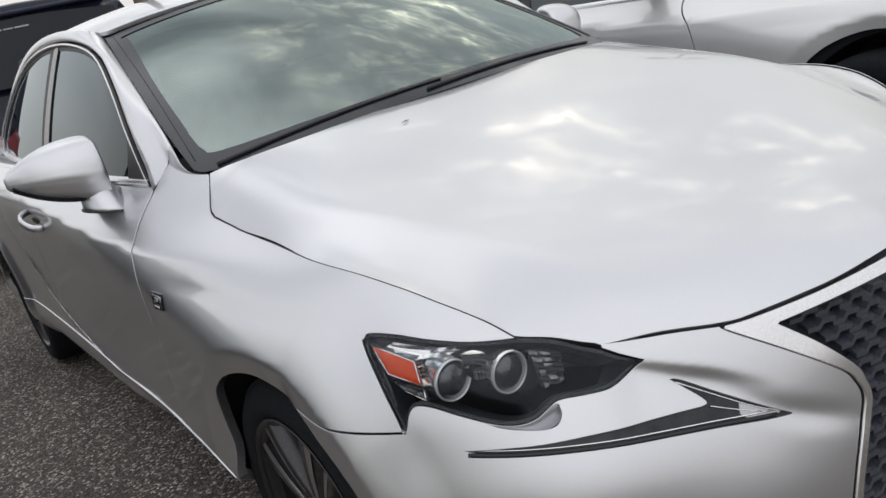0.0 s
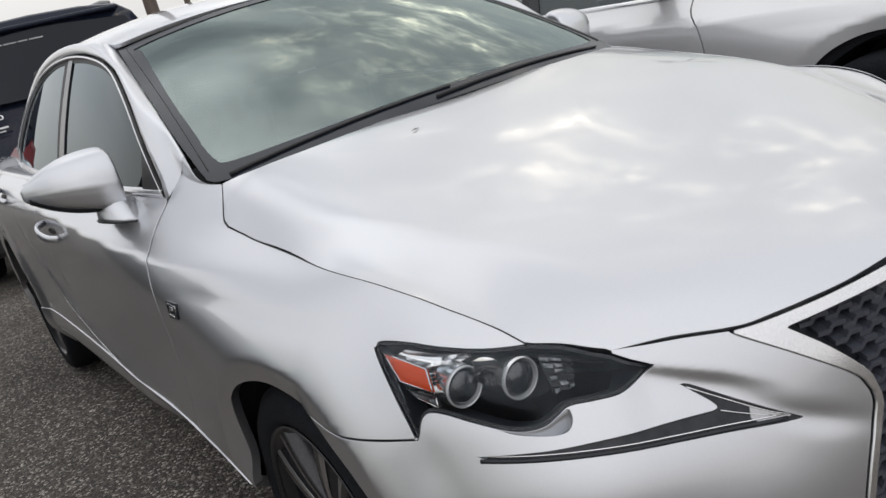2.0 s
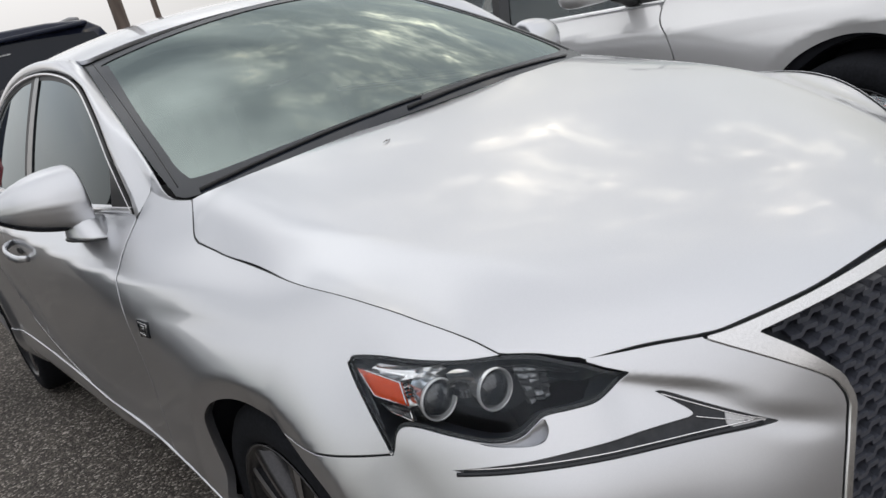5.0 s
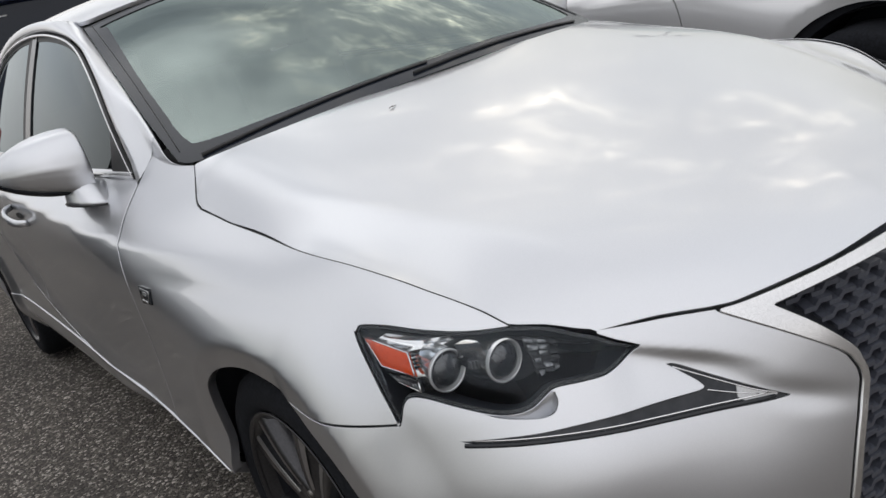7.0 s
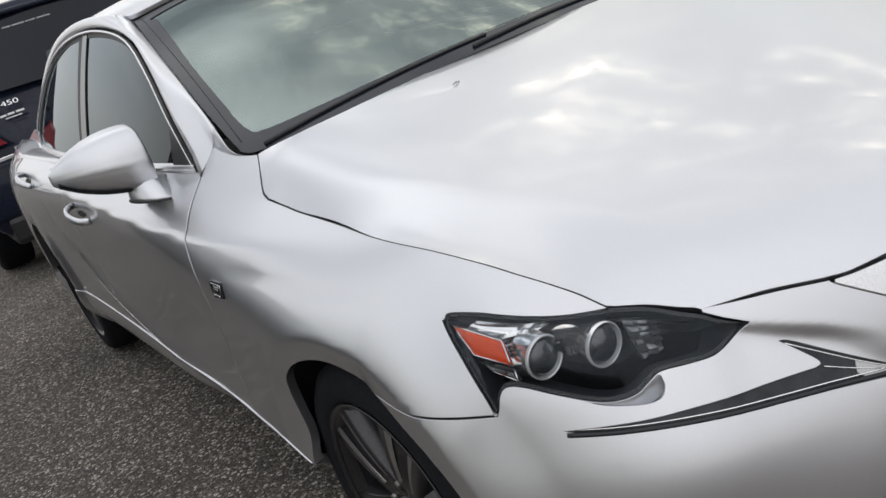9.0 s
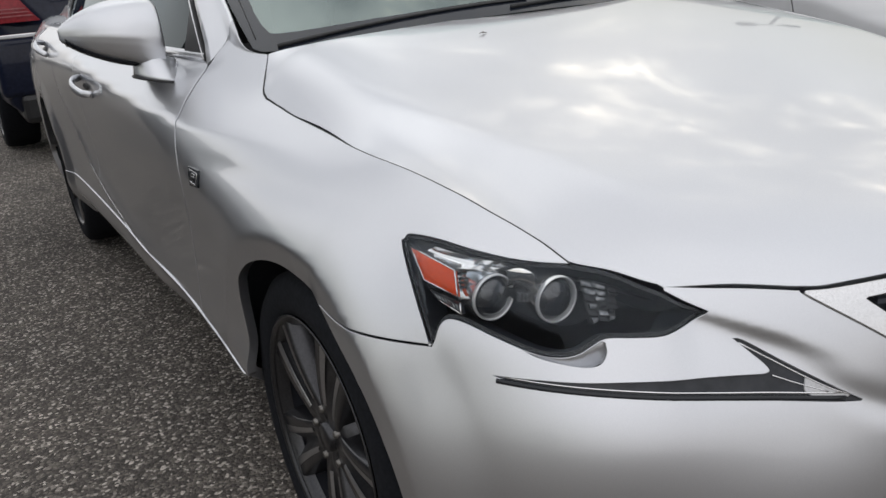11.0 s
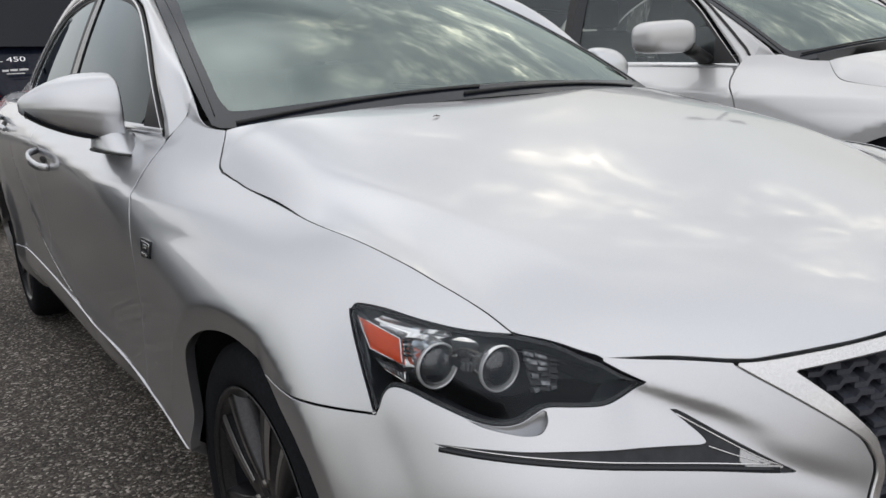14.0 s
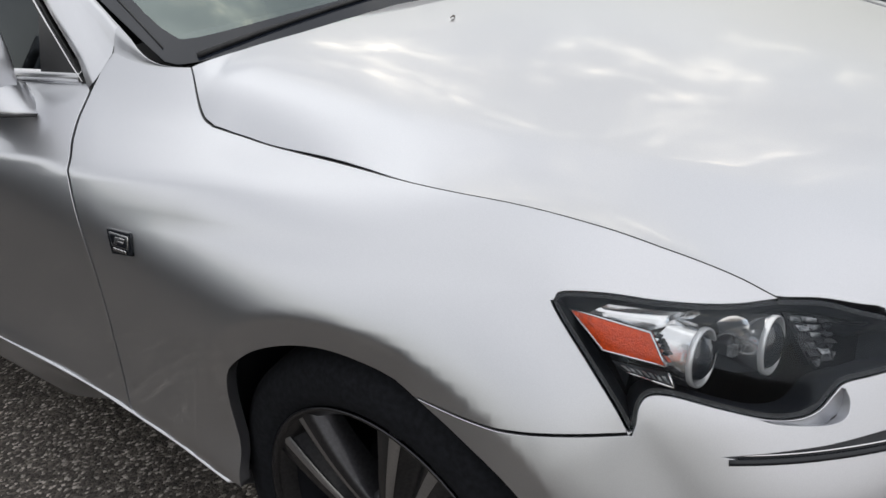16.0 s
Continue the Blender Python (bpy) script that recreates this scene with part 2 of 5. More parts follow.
ASPHALT = asphalt()
BARK = grain(material("bark", (.10, .075, .055), .9), 18, (.06, .045, .035), (.14, .11, .08), .5, size=.01)
LEAF = grain(material("leaf_green", (.07, .09, .04), .7), 4, (.045, .06, .025), (.10, .12, .055))
POLE_WOOD = grain(material("weathered_pole", (.13, .10, .085), .85), 9, (.09, .07, .06), (.17, .135, .115), .4, size=.008, stretch=(1, 1, .1))
POLE_STEEL = material("grey_steel", (.28, .28, .29), .45, .6)


# ---- mesh helpers ----
MID = [0.0]        # the middle plane of the car being built
from mathutils.geometry import delaunay_2d_cdt


def thing(name, label, category, group="", at=(0, 0, 0)):
    ob = new(name)
    ob.location = at
    ob.empty_display_size = .2
    return tagged(ob, label, category, group)


def part(name, data, mat, parent=None, label=""):
    """Links a bmesh or a mesh as one object under a thing or a part, in the thing's own metres."""
    if isinstance(data, bmesh.types.BMesh):
        me = bpy.data.meshes.new(name)
        data.to_mesh(me)
        data.free()
    else:
        me = data
    if not me.materials:
        me.materials.append(mat)
    ob = new(name, me)
    if parent:
        ob.parent = parent
    if label:
        ob["label"] = label
    return ob


def smooth(me):
    me.polygons.foreach_set("use_smooth", [True] * len(me.polygons))
    return me


def spline(points, n=6):
    """A curve through the points."""
    p = [np.array(q, float) for q in points]
    p = [2 * p[0] - p[1]] + p + [2 * p[-1] - p[-2]]
    out = []
    for a, b, c, d in zip(p, p[1:], p[2:], p[3:]):
        for k in range(n):
            t = k / n
            out.append(.5 * (2 * b + (c - a) * t + (2 * a - 5 * b + 4 * c - d) * t * t + (3 * b - a - 3 * c + d) * t**3))
    return [tuple(q) for q in out + [p[-2]]]


def loop(*runs):
    """Joins runs of points into one outline, leaving out doubled points."""
    out = []
    for run in runs:
        for q in run:
            if not out or math.dist(out[-1], q) > 1e-4:
                out.append(tuple(q))
    if math.dist(out[0], out[-1]) < 1e-4:
        out.pop()
    return out


def inside(points, outline):
    x, y = points[:, 0], points[:, 1]
    hit = np.zeros(len(points), bool)
    for (ax, ay), (bx, by) in zip(outline, outline[1:] + outline[:1]):
        if ay != by:
            hit ^= ((ay > y) != (by > y)) & (x < (bx - ax) * (y - ay) / (by - ay) + ax)
    return hit


def off_edge(points, outline):
    a = np.array(outline)
    b = np.roll(a, -1, 0)
    d = b - a
    t = np.clip(((points[:, None] - a) * d).sum(-1) / np.maximum((d * d).sum(-1), 1e-12), 0, 1)
    return np.linalg.norm(points[:, None] - (a + t[..., None] * d), axis=-1).min(1)


def finer(outline, step):
    out = []
    for a, b in zip(outline, outline[1:] + outline[:1]):
        n = max(1, math.ceil(math.dist(a, b) / step))
        out += [(a[0] + (b[0] - a[0]) * k / n, a[1] + (b[1] - a[1]) * k / n) for k in range(n)]
    return out


def sheet(name, outline, fn, step=.02, thick=.012, holes=(), lip=.0013, push=0.0):
    """A panel: the outline filled with a smooth face that fn bends into place, with rounded edges turned in by thick."""
    loops = [finer(list(o), step * .8) for o in (outline, *holes)]
    lo, hi = np.min(loops[0], 0), np.max(loops[0], 0)
    gx, gy = np.meshgrid(np.arange(lo[0], hi[0], step), np.arange(lo[1], hi[1], step * .87))
    gx[1::2] += step / 2
    grid = np.stack([gx.ravel(), gy.ravel()], 1)
    keep = inside(grid, loops[0])
    for o in loops[1:]:
        keep &= ~inside(grid, o)
    grid = grid[keep]
    for o in loops:
        if len(grid):
            grid = grid[off_edge(grid, o) > step * .45]
    flat = [Vector(q) for o in loops for q in o] + [Vector(q) for q in grid]
    edges, start = [], 0
    for o in loops:
        edges += [(start + k, start + (k + 1) % len(o)) for k in range(len(o))]
        start += len(o)
    verts, _, faces, *_ = delaunay_2d_cdt(flat, edges, [], 0, 1e-5)
    middle = np.array([np.mean([verts[k] for k in f], 0) for f in faces])
    keep = inside(middle, loops[0])
    for o in loops[1:]:
        keep &= ~inside(middle, o)
    faces = [tuple(f) for f, k in zip(faces, keep) if k]
    co = np.array([fn(*v) for v in verts])
    tri = np.array(faces)
    n = np.cross(co[tri[:, 1]] - co[tri[:, 0]], co[tri[:, 2]] - co[tri[:, 0]])
    if n.sum(0) @ (co.mean(0) - np.array((MID[0], 1.4, .45))) < 0:
        tri, n = tri[:, ::-1], -n
    # true normals of the bent face
    h = .004
    du = np.array([fn(v[0] + h, v[1]) for v in verts]) - np.array([fn(v[0] - h, v[1]) for v in verts])
    dv = np.array([fn(v[0], v[1] + h) for v in verts]) - np.array([fn(v[0], v[1] - h) for v in verts])
    vn = np.cross(du, dv)
    vn /= np.maximum(np.linalg.norm(vn, axis=1, keepdims=True), 1e-12)
    if (vn[tri[:, 0]] * n).sum() < 0:
        vn = -vn
    co = co + vn * push
    out, polys, norms = list(co), [tuple(int(i) for i in t) for t in tri], list(vn)
    if thick:
        count = set()
        for t in polys:
            count |= {(t[0], t[1]), (t[1], t[2]), (t[2], t[0])}
        border = [e for e in count if (e[1], e[0]) not in count]
        side = {}
        for a, b in border:
            w = np.cross(co[b] - co[a], (vn[a] + vn[b]) / 2)
            w /= max(np.linalg.norm(w), 1e-9)
            for k in (a, b):
                side.setdefault(k, []).append(w)
        rim = {}
        for k, ways in side.items():
            w = np.mean(ways, 0)
            w /= max(np.linalg.norm(w), 1e-9)
            rim[k] = len(out)
            out += [co[k], co[k] + w * lip * .7 - vn[k] * lip, co[k] + w * lip * .7 - vn[k] * thick]
            norms += [vn[k] * .85 + w * .5, w, w]
        for a, b in border:
            for s in (0, 1):
                polys.append((rim[b] + s, rim[a] + s, rim[a] + s + 1, rim[b] + s + 1))
    return raw_mesh(name, np.array(out), polys, np.array(norms))


RAW = {}


def raw_mesh(name, co, polys, norms):
    """A smooth mesh with the normals given."""
    me = bpy.data.meshes.new(name)
    me.from_pydata([tuple(c) for c in co], [], polys)
    smooth(me)
    norms = norms / np.maximum(np.linalg.norm(norms, axis=1, keepdims=True), 1e-9)
    me.normals_split_custom_set_from_vertices([tuple(n) for n in norms])
    RAW[me.name] = (co, polys, norms)
    return me


def panel(name, outline, fn, mat, parent, label="", both=True, **how):
    """A panel of the right side and, mirrored, of the left."""
    me = sheet(name, outline, fn, **how)
    ob = part(name, me, mat, parent, label)
    return (ob, twin(ob, parent)) if both else ob


def twin(ob, parent):
    """The same part on the car's other side."""
    me = ob.data
    if me.name in RAW:
        co, polys, norms = RAW[me.name]
        flipped = raw_mesh(ob.name, co * (-1, 1, 1) + (2 * MID[0], 0, 0), [p[::-1] for p in polys], norms * (-1, 1, 1))
        flipped.materials.append(me.materials[0])
        me = flipped
    else:
        me = me.copy()
        me.transform(Matrix.Translation((MID[0], 0, 0)) @ Matrix.Scale(-1, 4, (1, 0, 0)) @ Matrix.Translation((-MID[0], 0, 0)))
        me.flip_normals()
    other = part(ob.name.split(".")[0], me, None, parent, ob.get("label", ""))
    return other


def tube(points, radius, sides=10, closed=False):
    """A round bar along the points; radius: a number, or one for each point."""
    bm = bmesh.new()
    p = [Vector(q) for q in points]
    r = radius if isinstance(radius, (list, tuple)) else [radius] * len(p)
    rings, up = [], None
    for k, q in enumerate(p):
        d = ((p[(k + 1) % len(p)] if closed or k + 1 < len(p) else q) - (p[k - 1] if closed or k else q)).normalized()
        if up is None:
            up = d.orthogonal().normalized()
        up = (up - d * up.dot(d)).normalized()
        other = d.cross(up)
        rings.append([bm.verts.new(q + r[k] * (math.cos(a) * up + math.sin(a) * other)) for a in np.linspace(0, 2 * math.pi, sides, False)])
    for a, b in zip(rings, rings[1:] + rings[:1] if closed else rings[1:]):
        for k in range(sides):
            bm.faces.new((a[k], a[(k + 1) % sides], b[(k + 1) % sides], b[k]))
    if not closed:
        bm.faces.new(rings[0][::-1])
        bm.faces.new(rings[-1])
    for f in bm.faces:
        f.smooth = True
    return bm


def lathe(profile, sides=48, axis="x", middle=(0, 0, 0)):
    """Turns (along, radius) pairs about an axis."""
    bm = bmesh.new()
    rings = []
    for along, r in profile:
        ring = []
        for a in np.linspace(0, 2 * math.pi, sides, False):
            c, s = r * math.cos(a), r * math.sin(a)
            q = (along, c, s) if axis == "x" else (c, along, s) if axis == "y" else (c, s, along)
            ring.append(bm.verts.new(Vector(q) + Vector(middle)))
        rings.append(ring)
    for a, b in zip(rings, rings[1:]):
        for k in range(sides):
            bm.faces.new((a[k], a[(k + 1) % sides], b[(k + 1) % sides], b[k])).smooth = True
    bmesh.ops.recalc_face_normals(bm, faces=bm.faces)
    return bm


def block(x0, x1, y0, y1, z0, z1, bevel=.01, segments=2, shape=None):
    """A box with rounded edges; shape moves each vertex first."""
    bm = bmesh.new()
    bmesh.ops.create_cube(bm, size=1)
    for v in bm.verts:
        v.co = Vector(((x0 + x1) / 2 + v.co.x * (x1 - x0), (y0 + y1) / 2 + v.co.y * (y1 - y0), (z0 + z1) / 2 + v.co.z * (z1 - z0)))
        if shape:
            v.co = Vector(shape(*v.co))
    if bevel:
        bmesh.ops.bevel(bm, geom=bm.edges[:], offset=bevel, segments=segments, affect="EDGES", profile=.5)
    for f in bm.faces:
        f.smooth = segments > 2
    return bm


def rings_mesh(rings, cap=True):
    """A skin over closed rings of equal count."""
    bm = bmesh.new()
    rows = [[bm.verts.new(q) for q in ring] for ring in rings]
    n = len(rows[0])
    for a, b in zip(rows, rows[1:]):
        for k in range(n):
            bm.faces.new((a[k], a[(k + 1) % n], b[(k + 1) % n], b[k])).smooth = True
    if cap:
        bm.faces.new(rows[0][::-1]).smooth = True
        bm.faces.new(rows[-1]).smooth = True
    bmesh.ops.recalc_face_normals(bm, faces=bm.faces)
    return bm


def strip_mesh(rows):
    """An open skin over rows of points of equal count."""
    bm = bmesh.new()
    grid = [[bm.verts.new(q) for q in row] for row in rows]
    for a, b in zip(grid, grid[1:]):
        for k in range(len(a) - 1):
            bm.faces.new((a[k], a[k + 1], b[k + 1], b[k])).smooth = True
    return bm


# ---- shape of the silver sedan: the nose points to -y, the front axle is at y = 0 ----
ZROWS = [.10, .22, .35, .46, .54, .60, .66, .72, .78, .84, .90, .95, 1.0]
STATIONS = []


def station(x, y, nx, ny, outs):
    """A section of the body's side: a base point, the outward way, and how far out it lies at each height."""
    k = math.hypot(nx, ny)
    STATIONS.append([(x + nx / k * d, y + ny / k * d) for d in outs])


#                                .10   .22   .35   .46   .54   .60   .66   .72   .78   .84   .90   .95   1.0
station(0.00, -0.80, 0, -1,     [.03,  .05,  .058, .058, .053, .048, .032, -.005, -.06, -.12, -.20, -.28, -.38])
station(-0.22, -0.78, -.25, -1, [.035, .055, .060, .049, .036, .026, .010, -.028, -.08, -.14, -.22, -.30, -.40])
station(-0.40, -0.722, -.45, -1, [.030, .055, .060, .043, .011, -.010, -.035, -.065, -.11, -.17, -.25, -.33, -.42])
station(-0.58, -0.635, -.6, -1, [.010, .045, .053, .043, .029, -.005, -.040, -.085, -.14, -.20, -.28, -.36, -.45])
station(-0.70, -0.548, -.8, -1, [.000, .035, .050,  .050, .033, .004, -.030, -.075, -.13, -.20, -.28, -.36, -.45])
station(-0.795, -0.417, -1, -.7, [-.01, .025, .040,  .040, .026, .009, -.005, -.040, -.085, -.15, -.23, -.31, -.40])
station(-0.86, -0.22, -1, -.2,  [-.02, .015, .028, .027, .022, .012, -.005, -.032, -.075, -.13, -.21, -.30, -.40])
for y, outs in ((0.00,          [.72,  .80,  .872, .886, .888, .888, .886, .875, .838, .745, .625,  .55,  .46]),
                (0.20,          [.70,  .79,  .873, .880, .879, .879, .880, .877, .860, .793, .655, .575,  .51]),
                (0.40,          [.70,  .79,  .868, .869, .868, .867, .868, .870, .866, .825, .736, .683, .640]),
                (0.65,          [.70,  .79,  .866, .865, .8635, .864, .867, .873, .878, .868, .794, .732, .688]),
                (1.00,          [.70,  .79,  .867, .866, .8655, .867, .871, .878, .885, .889, .840, .781, .730]),
                (1.50,          [.70,  .79,  .870, .869, .8695, .8715, .876, .883, .890, .897, .888, .824, .77]),
                (2.20,          [.70,  .80,  .879, .879, .880, .883, .887, .892, .897, .902, .903, .862, .795]),
                (2.80,          [.72,  .82,  .895, .903, .906, .906, .906, .907, .907, .906, .902, .868, .81]),
                (3.30,          [.80,  .84,  .860, .868, .870, .872, .874, .874, .870, .860, .845, .810, .76]),
                (3.70,          [.62,  .68,  .700, .720, .730, .735, .740, .740, .735, .720, .700, .670, .62])):
    station(0, y, -1, 0, outs)
SKIN = np.array(STATIONS)            # station, height, (x, y)
SPAN = np.r_[0, np.cumsum(np.linalg.norm(np.diff(SKIN[:, 5], axis=0), axis=1))]
SPAN[2:] -= .0055


def blend(xs, ys, x):
    """A smooth curve through (xs, ys): cubic pieces with tangents that do not overshoot much."""
    xs, ys = np.asarray(xs, float), np.asarray(ys, float)
    k = int(np.clip(np.searchsorted(xs, x) - 1, 0, len(xs) - 2))
    h = xs[k + 1] - xs[k]
    f = (x - xs[k]) / h

    def slope(n):
        if n == 0:
            return (ys[1] - ys[0]) / (xs[1] - xs[0])
        if n == len(xs) - 1:
            return (ys[-1] - ys[-2]) / (xs[-1] - xs[-2])
        return (ys[n + 1] - ys[n - 1]) / (xs[n + 1] - xs[n - 1])

    if f < 0:
        return ys[k] + slope(k) * f * h
    if f > 1:
        return ys[k + 1] + slope(k + 1) * (f - 1) * h
    a, b = slope(k) * h, slope(k + 1) * h
    return (2 * f**3 - 3 * f**2 + 1) * ys[k] + (f**3 - 2 * f**2 + f) * a + (3 * f**2 - 2 * f**3) * ys[k + 1] + (f**3 - f**2) * b


def bump(x, mid, width):
    return math.exp(-((x - mid) / width) ** 2)


def rows_near(z):
    k = int(np.clip(np.searchsorted(ZROWS, z) - 1, 0, len(ZROWS) - 2))
    return range(max(0, k - 1), min(len(ZROWS), k + 3))


def rough_skin(s, z):
    near = rows_near(z)
    return blend([ZROWS[k] for k in near], np.array([blend(SPAN, SKIN[:, k], s) for k in near]), z)


def soften(table, axis, width):
    """Smooths a table along an axis; past its ends it goes on straight."""
    k = int(3 * width) + 1
    w = np.exp(-.5 * (np.arange(-k, k + 1) / width) ** 2)
    t = np.moveaxis(table, axis, 0)
    head = 2 * t[:1] - t[1:k + 1][::-1]
    tail = 2 * t[-1:] - t[-k - 1:-1][::-1]
    t = np.concatenate([head, t, tail])
    out = sum(a * t[n:len(t) - 2 * k + n] for n, a in enumerate(w / w.sum()))
    return np.moveaxis(out, 0, axis)


CELL = .02
TABLE = np.array([[rough_skin(s, z) for z in np.arange(.10, 1.0201, CELL)] for s in np.arange(0, SPAN[-1] + .001, CELL)])
TABLE = soften(soften(TABLE, 0, 4.2), 1, 1.4)
TABLE[0, :, 0] = 0
# the wing rolls over more gently above the front wheel
ROLL_S = np.interp(np.arange(len(TABLE)) * CELL, [.95, 1.15, 1.65, 1.85], [0, 1, 1, 0])
ROLL_Z = np.interp(.10 + CELL * np.arange(TABLE.shape[1]), [.56, .66, .78, .84], [0, 1, 1, 0])
ROLL = (ROLL_S[:, None] * ROLL_Z[None])[..., None]
TABLE = TABLE * (1 - ROLL) + soften(TABLE, 1, 2.6) * ROLL


def cubic(f):
    return np.array([-.5 * f + f * f - .5 * f**3, 1 - 2.5 * f * f + 1.5 * f**3, .5 * f + 2 * f * f - 1.5 * f**3, -.5 * f * f + .5 * f**3])


CREASE_S, CREASE_Z = [1.2, 1.5, 1.79, 1.944, 2.15, 2.37, 2.857, 3.7, 4.7], [.826, .829, .833, .838, .851, .863, .897, .945, .965]


SWEEP_S, SWEEP_Z = [1.9, 2.37, 2.6, 2.80, 2.95, 3.10, 3.23, 3.34, 3.45, 3.60], [.400, .414, .432, .458, .485, .524, .578, .655, .750, .88]
RIDGE_S, RIDGE_Z = [1.60, 1.68, 1.75, 1.9, 2.1, 2.4, 2.8, 3.2, 3.6, 3.9], [.326, .347, .366, .383, .399, .411, .412, .417, .422, .424]


# the fold round a wheel opening and the opening's own edge: radius against the turn from straight back
ARCH_GROW = [1.0]
BAND_TURN, BAND_R = [27, 57, 75, 95, 111, 125, 135], [.411, .406, .397, .388, .392, .403, .414]
ARCH_TURN, ARCH_R = [20, 46, 60, 75, 90, 105, 115, 125, 140, 180], [.365, .365, .360, .352, .344, .339, .343, .353, .370, .373]


def ease(t):
    t = min(1, max(0, t))
    return t * t * (3 - 2 * t)


def skin(s, z):
    """The body's right side, from the middle of the nose (s = 0) back along the flank; z is the height."""
    u, v = s / CELL, (z - .10) / CELL
    a, b = int(np.clip(u, 1, TABLE.shape[0] - 3)), int(np.clip(v, 1, TABLE.shape[1] - 3))
    x, y = cubic(u - a) @ np.tensordot(cubic(v - b), TABLE[a - 1:a + 3, b - 1:b + 3], (0, 1))
    for centre in (1.315, 4.164):
        # the upright band round a wheel opening, parted from the wing by a crease
        r = math.hypot((s - centre) / .953, z - .318)
        if .20 < r < .54 and z > .20:
            ahead = max(0, min(1, ((centre - s) / .953 / r - .25) / .5))
            fold = np.interp(math.degrees(math.atan2(z - .318, (s - centre) / .953)), BAND_TURN, BAND_R) * ARCH_GROW[0]
            over = fold + .003 * math.log1p(math.exp((r - fold) / .003)) if r < fold + .08 else r
            v = ((1 - ahead) * (.318 + (z - .318) * over / r) + ahead * z - .10) / CELL
            b = int(np.clip(v, 1, TABLE.shape[1] - 3))
            x, y = cubic(u - a) @ np.tensordot(cubic(v - b), TABLE[a - 1:a + 3, b - 1:b + 3], (0, 1))
            x += (1 - ahead) * .20 * (over - r) * ease((z - .33) / .12) - ahead * (.018 * ease((.53 - r) / .12) - .014 * min(1, max(0, (fold - r) / .055)))
    if 1.25 < s < 4.6 and .55 < z < .99:
        # the crease along the doors, which fades out over the front wheel
        d = z - blend(CREASE_S, CREASE_Z, s)
        x -= np.interp(s, [1.30, 1.65, 1.95], [0, .45, 1]) * (.016 * math.exp(-(math.hypot(d, .002) - .002) / .036) - .0135 * bump(d, 0, .10))
    if 1.6 < s < 2.5 and z < .42:
        # below the sill's edge the body tucks in, less so towards the rear
        x += .72 * ease((2.45 - s) / .4) * max(0, blend(RIDGE_S, RIDGE_Z, s) - z)
    if 2.05 < s < 3.55 and .355 < z < .86:
        # the lower crease, which runs along the doors' foot and sweeps up before the rear wheel
        lift, more = blend(SWEEP_S, SWEEP_Z, s), blend(SWEEP_S, SWEEP_Z, s + .02)
        d = (z - lift) / math.hypot(1, (more - lift) / .02)
        x -= .012 * min(1, (s - 2.05) / .4) * min(1, max(0, (3.55 - s) / .25)) * min(1, (z - .355) / .03) * math.exp(-(math.hypot(d, .003) - .003) / .028)
    if .2 < s < .75:
        # the hollow under the beak: a crisp fold from the lamp's inner tip, and below it a groove that eases out again
        t = (np.interp(s, [.30, .42, .455, .49, .54, .58, .60], [.575, .621, .636, .648, .666, .680, .688]) - z) / .024
        t = .16 * math.log1p(math.exp(min(60, t / .16)))
        deep = .0105 * ease((s - .36) / .13) * ease((.62 - s) / .06) * t * math.exp(1 - t)
        # and the soft one that runs on past the end of the running light
        line = blend([.26, .363, .45], [.518, .556, .600], s)
        deep += .005 * bump(s, .35, .08) * math.exp(-((z - line + .004) / .020) ** 2)
        x, y = x + .48 * deep, y + .87 * deep
    return Vector((float(x), float(y), z))


NOSE = [0, .19, .335, .383, .448, .534, .58, .616, .638, .671, .72]


def hood_base(x, y):
    """The bonnet: a crowned middle, two shoulders that fall to the wings, and a front edge that rolls down."""
    a = abs(x)
    top = blend([-.86, -.75, -.6, -.4, -.2, 0, .2, .4, .6], [.675, .735, .795, .850, .895, .937, .972, 1.0, 1.02], y)
    crown = blend([-.86, -.4, 0, .45], [.02, .030, .018, .003], y) * (a / .6) ** 2
    fold = blend([-.8, -.6, -.5, -.41, -.31, -.21, -.085, .06, .19, .32, .6], [.44, .462, .474, .493, .531, .568, .606, .635, .650, .660, .672], y)
    steep = blend([-.8, -.47, -.22, 0, .16, .3, .5], [.10, .16, .25, .36, .42, .46, .48], y)
    w = float(np.interp(y, [-.25, .15], [.006, .016]))
    shoulder = steep * w * math.log1p(math.exp(min(40, (a - fold) / w)))
    front, roll = np.interp(a, NOSE_A, NOSE_Y), np.interp(a, NOSE_A, NOSE_Z)
    return Vector((x, y, top - crown - shoulder - roll * math.exp(-max(-.04, y - front) / .11)))


NOSE_A = np.arange(0, .80, .01)
NOSE_Y = soften(np.array([blend(NOSE, [-.765, -.74, -.715, -.678, -.64, -.581, -.53, -.496, -.453, -.403, -.33], a) for a in NOSE_A]), 0, 4)
NOSE_Z = soften(np.array([blend(NOSE, [.027, .035, .06, .065, .07, .072, .057, .05, .032, .016, 0], a) for a in NOSE_A]), 0, 4)


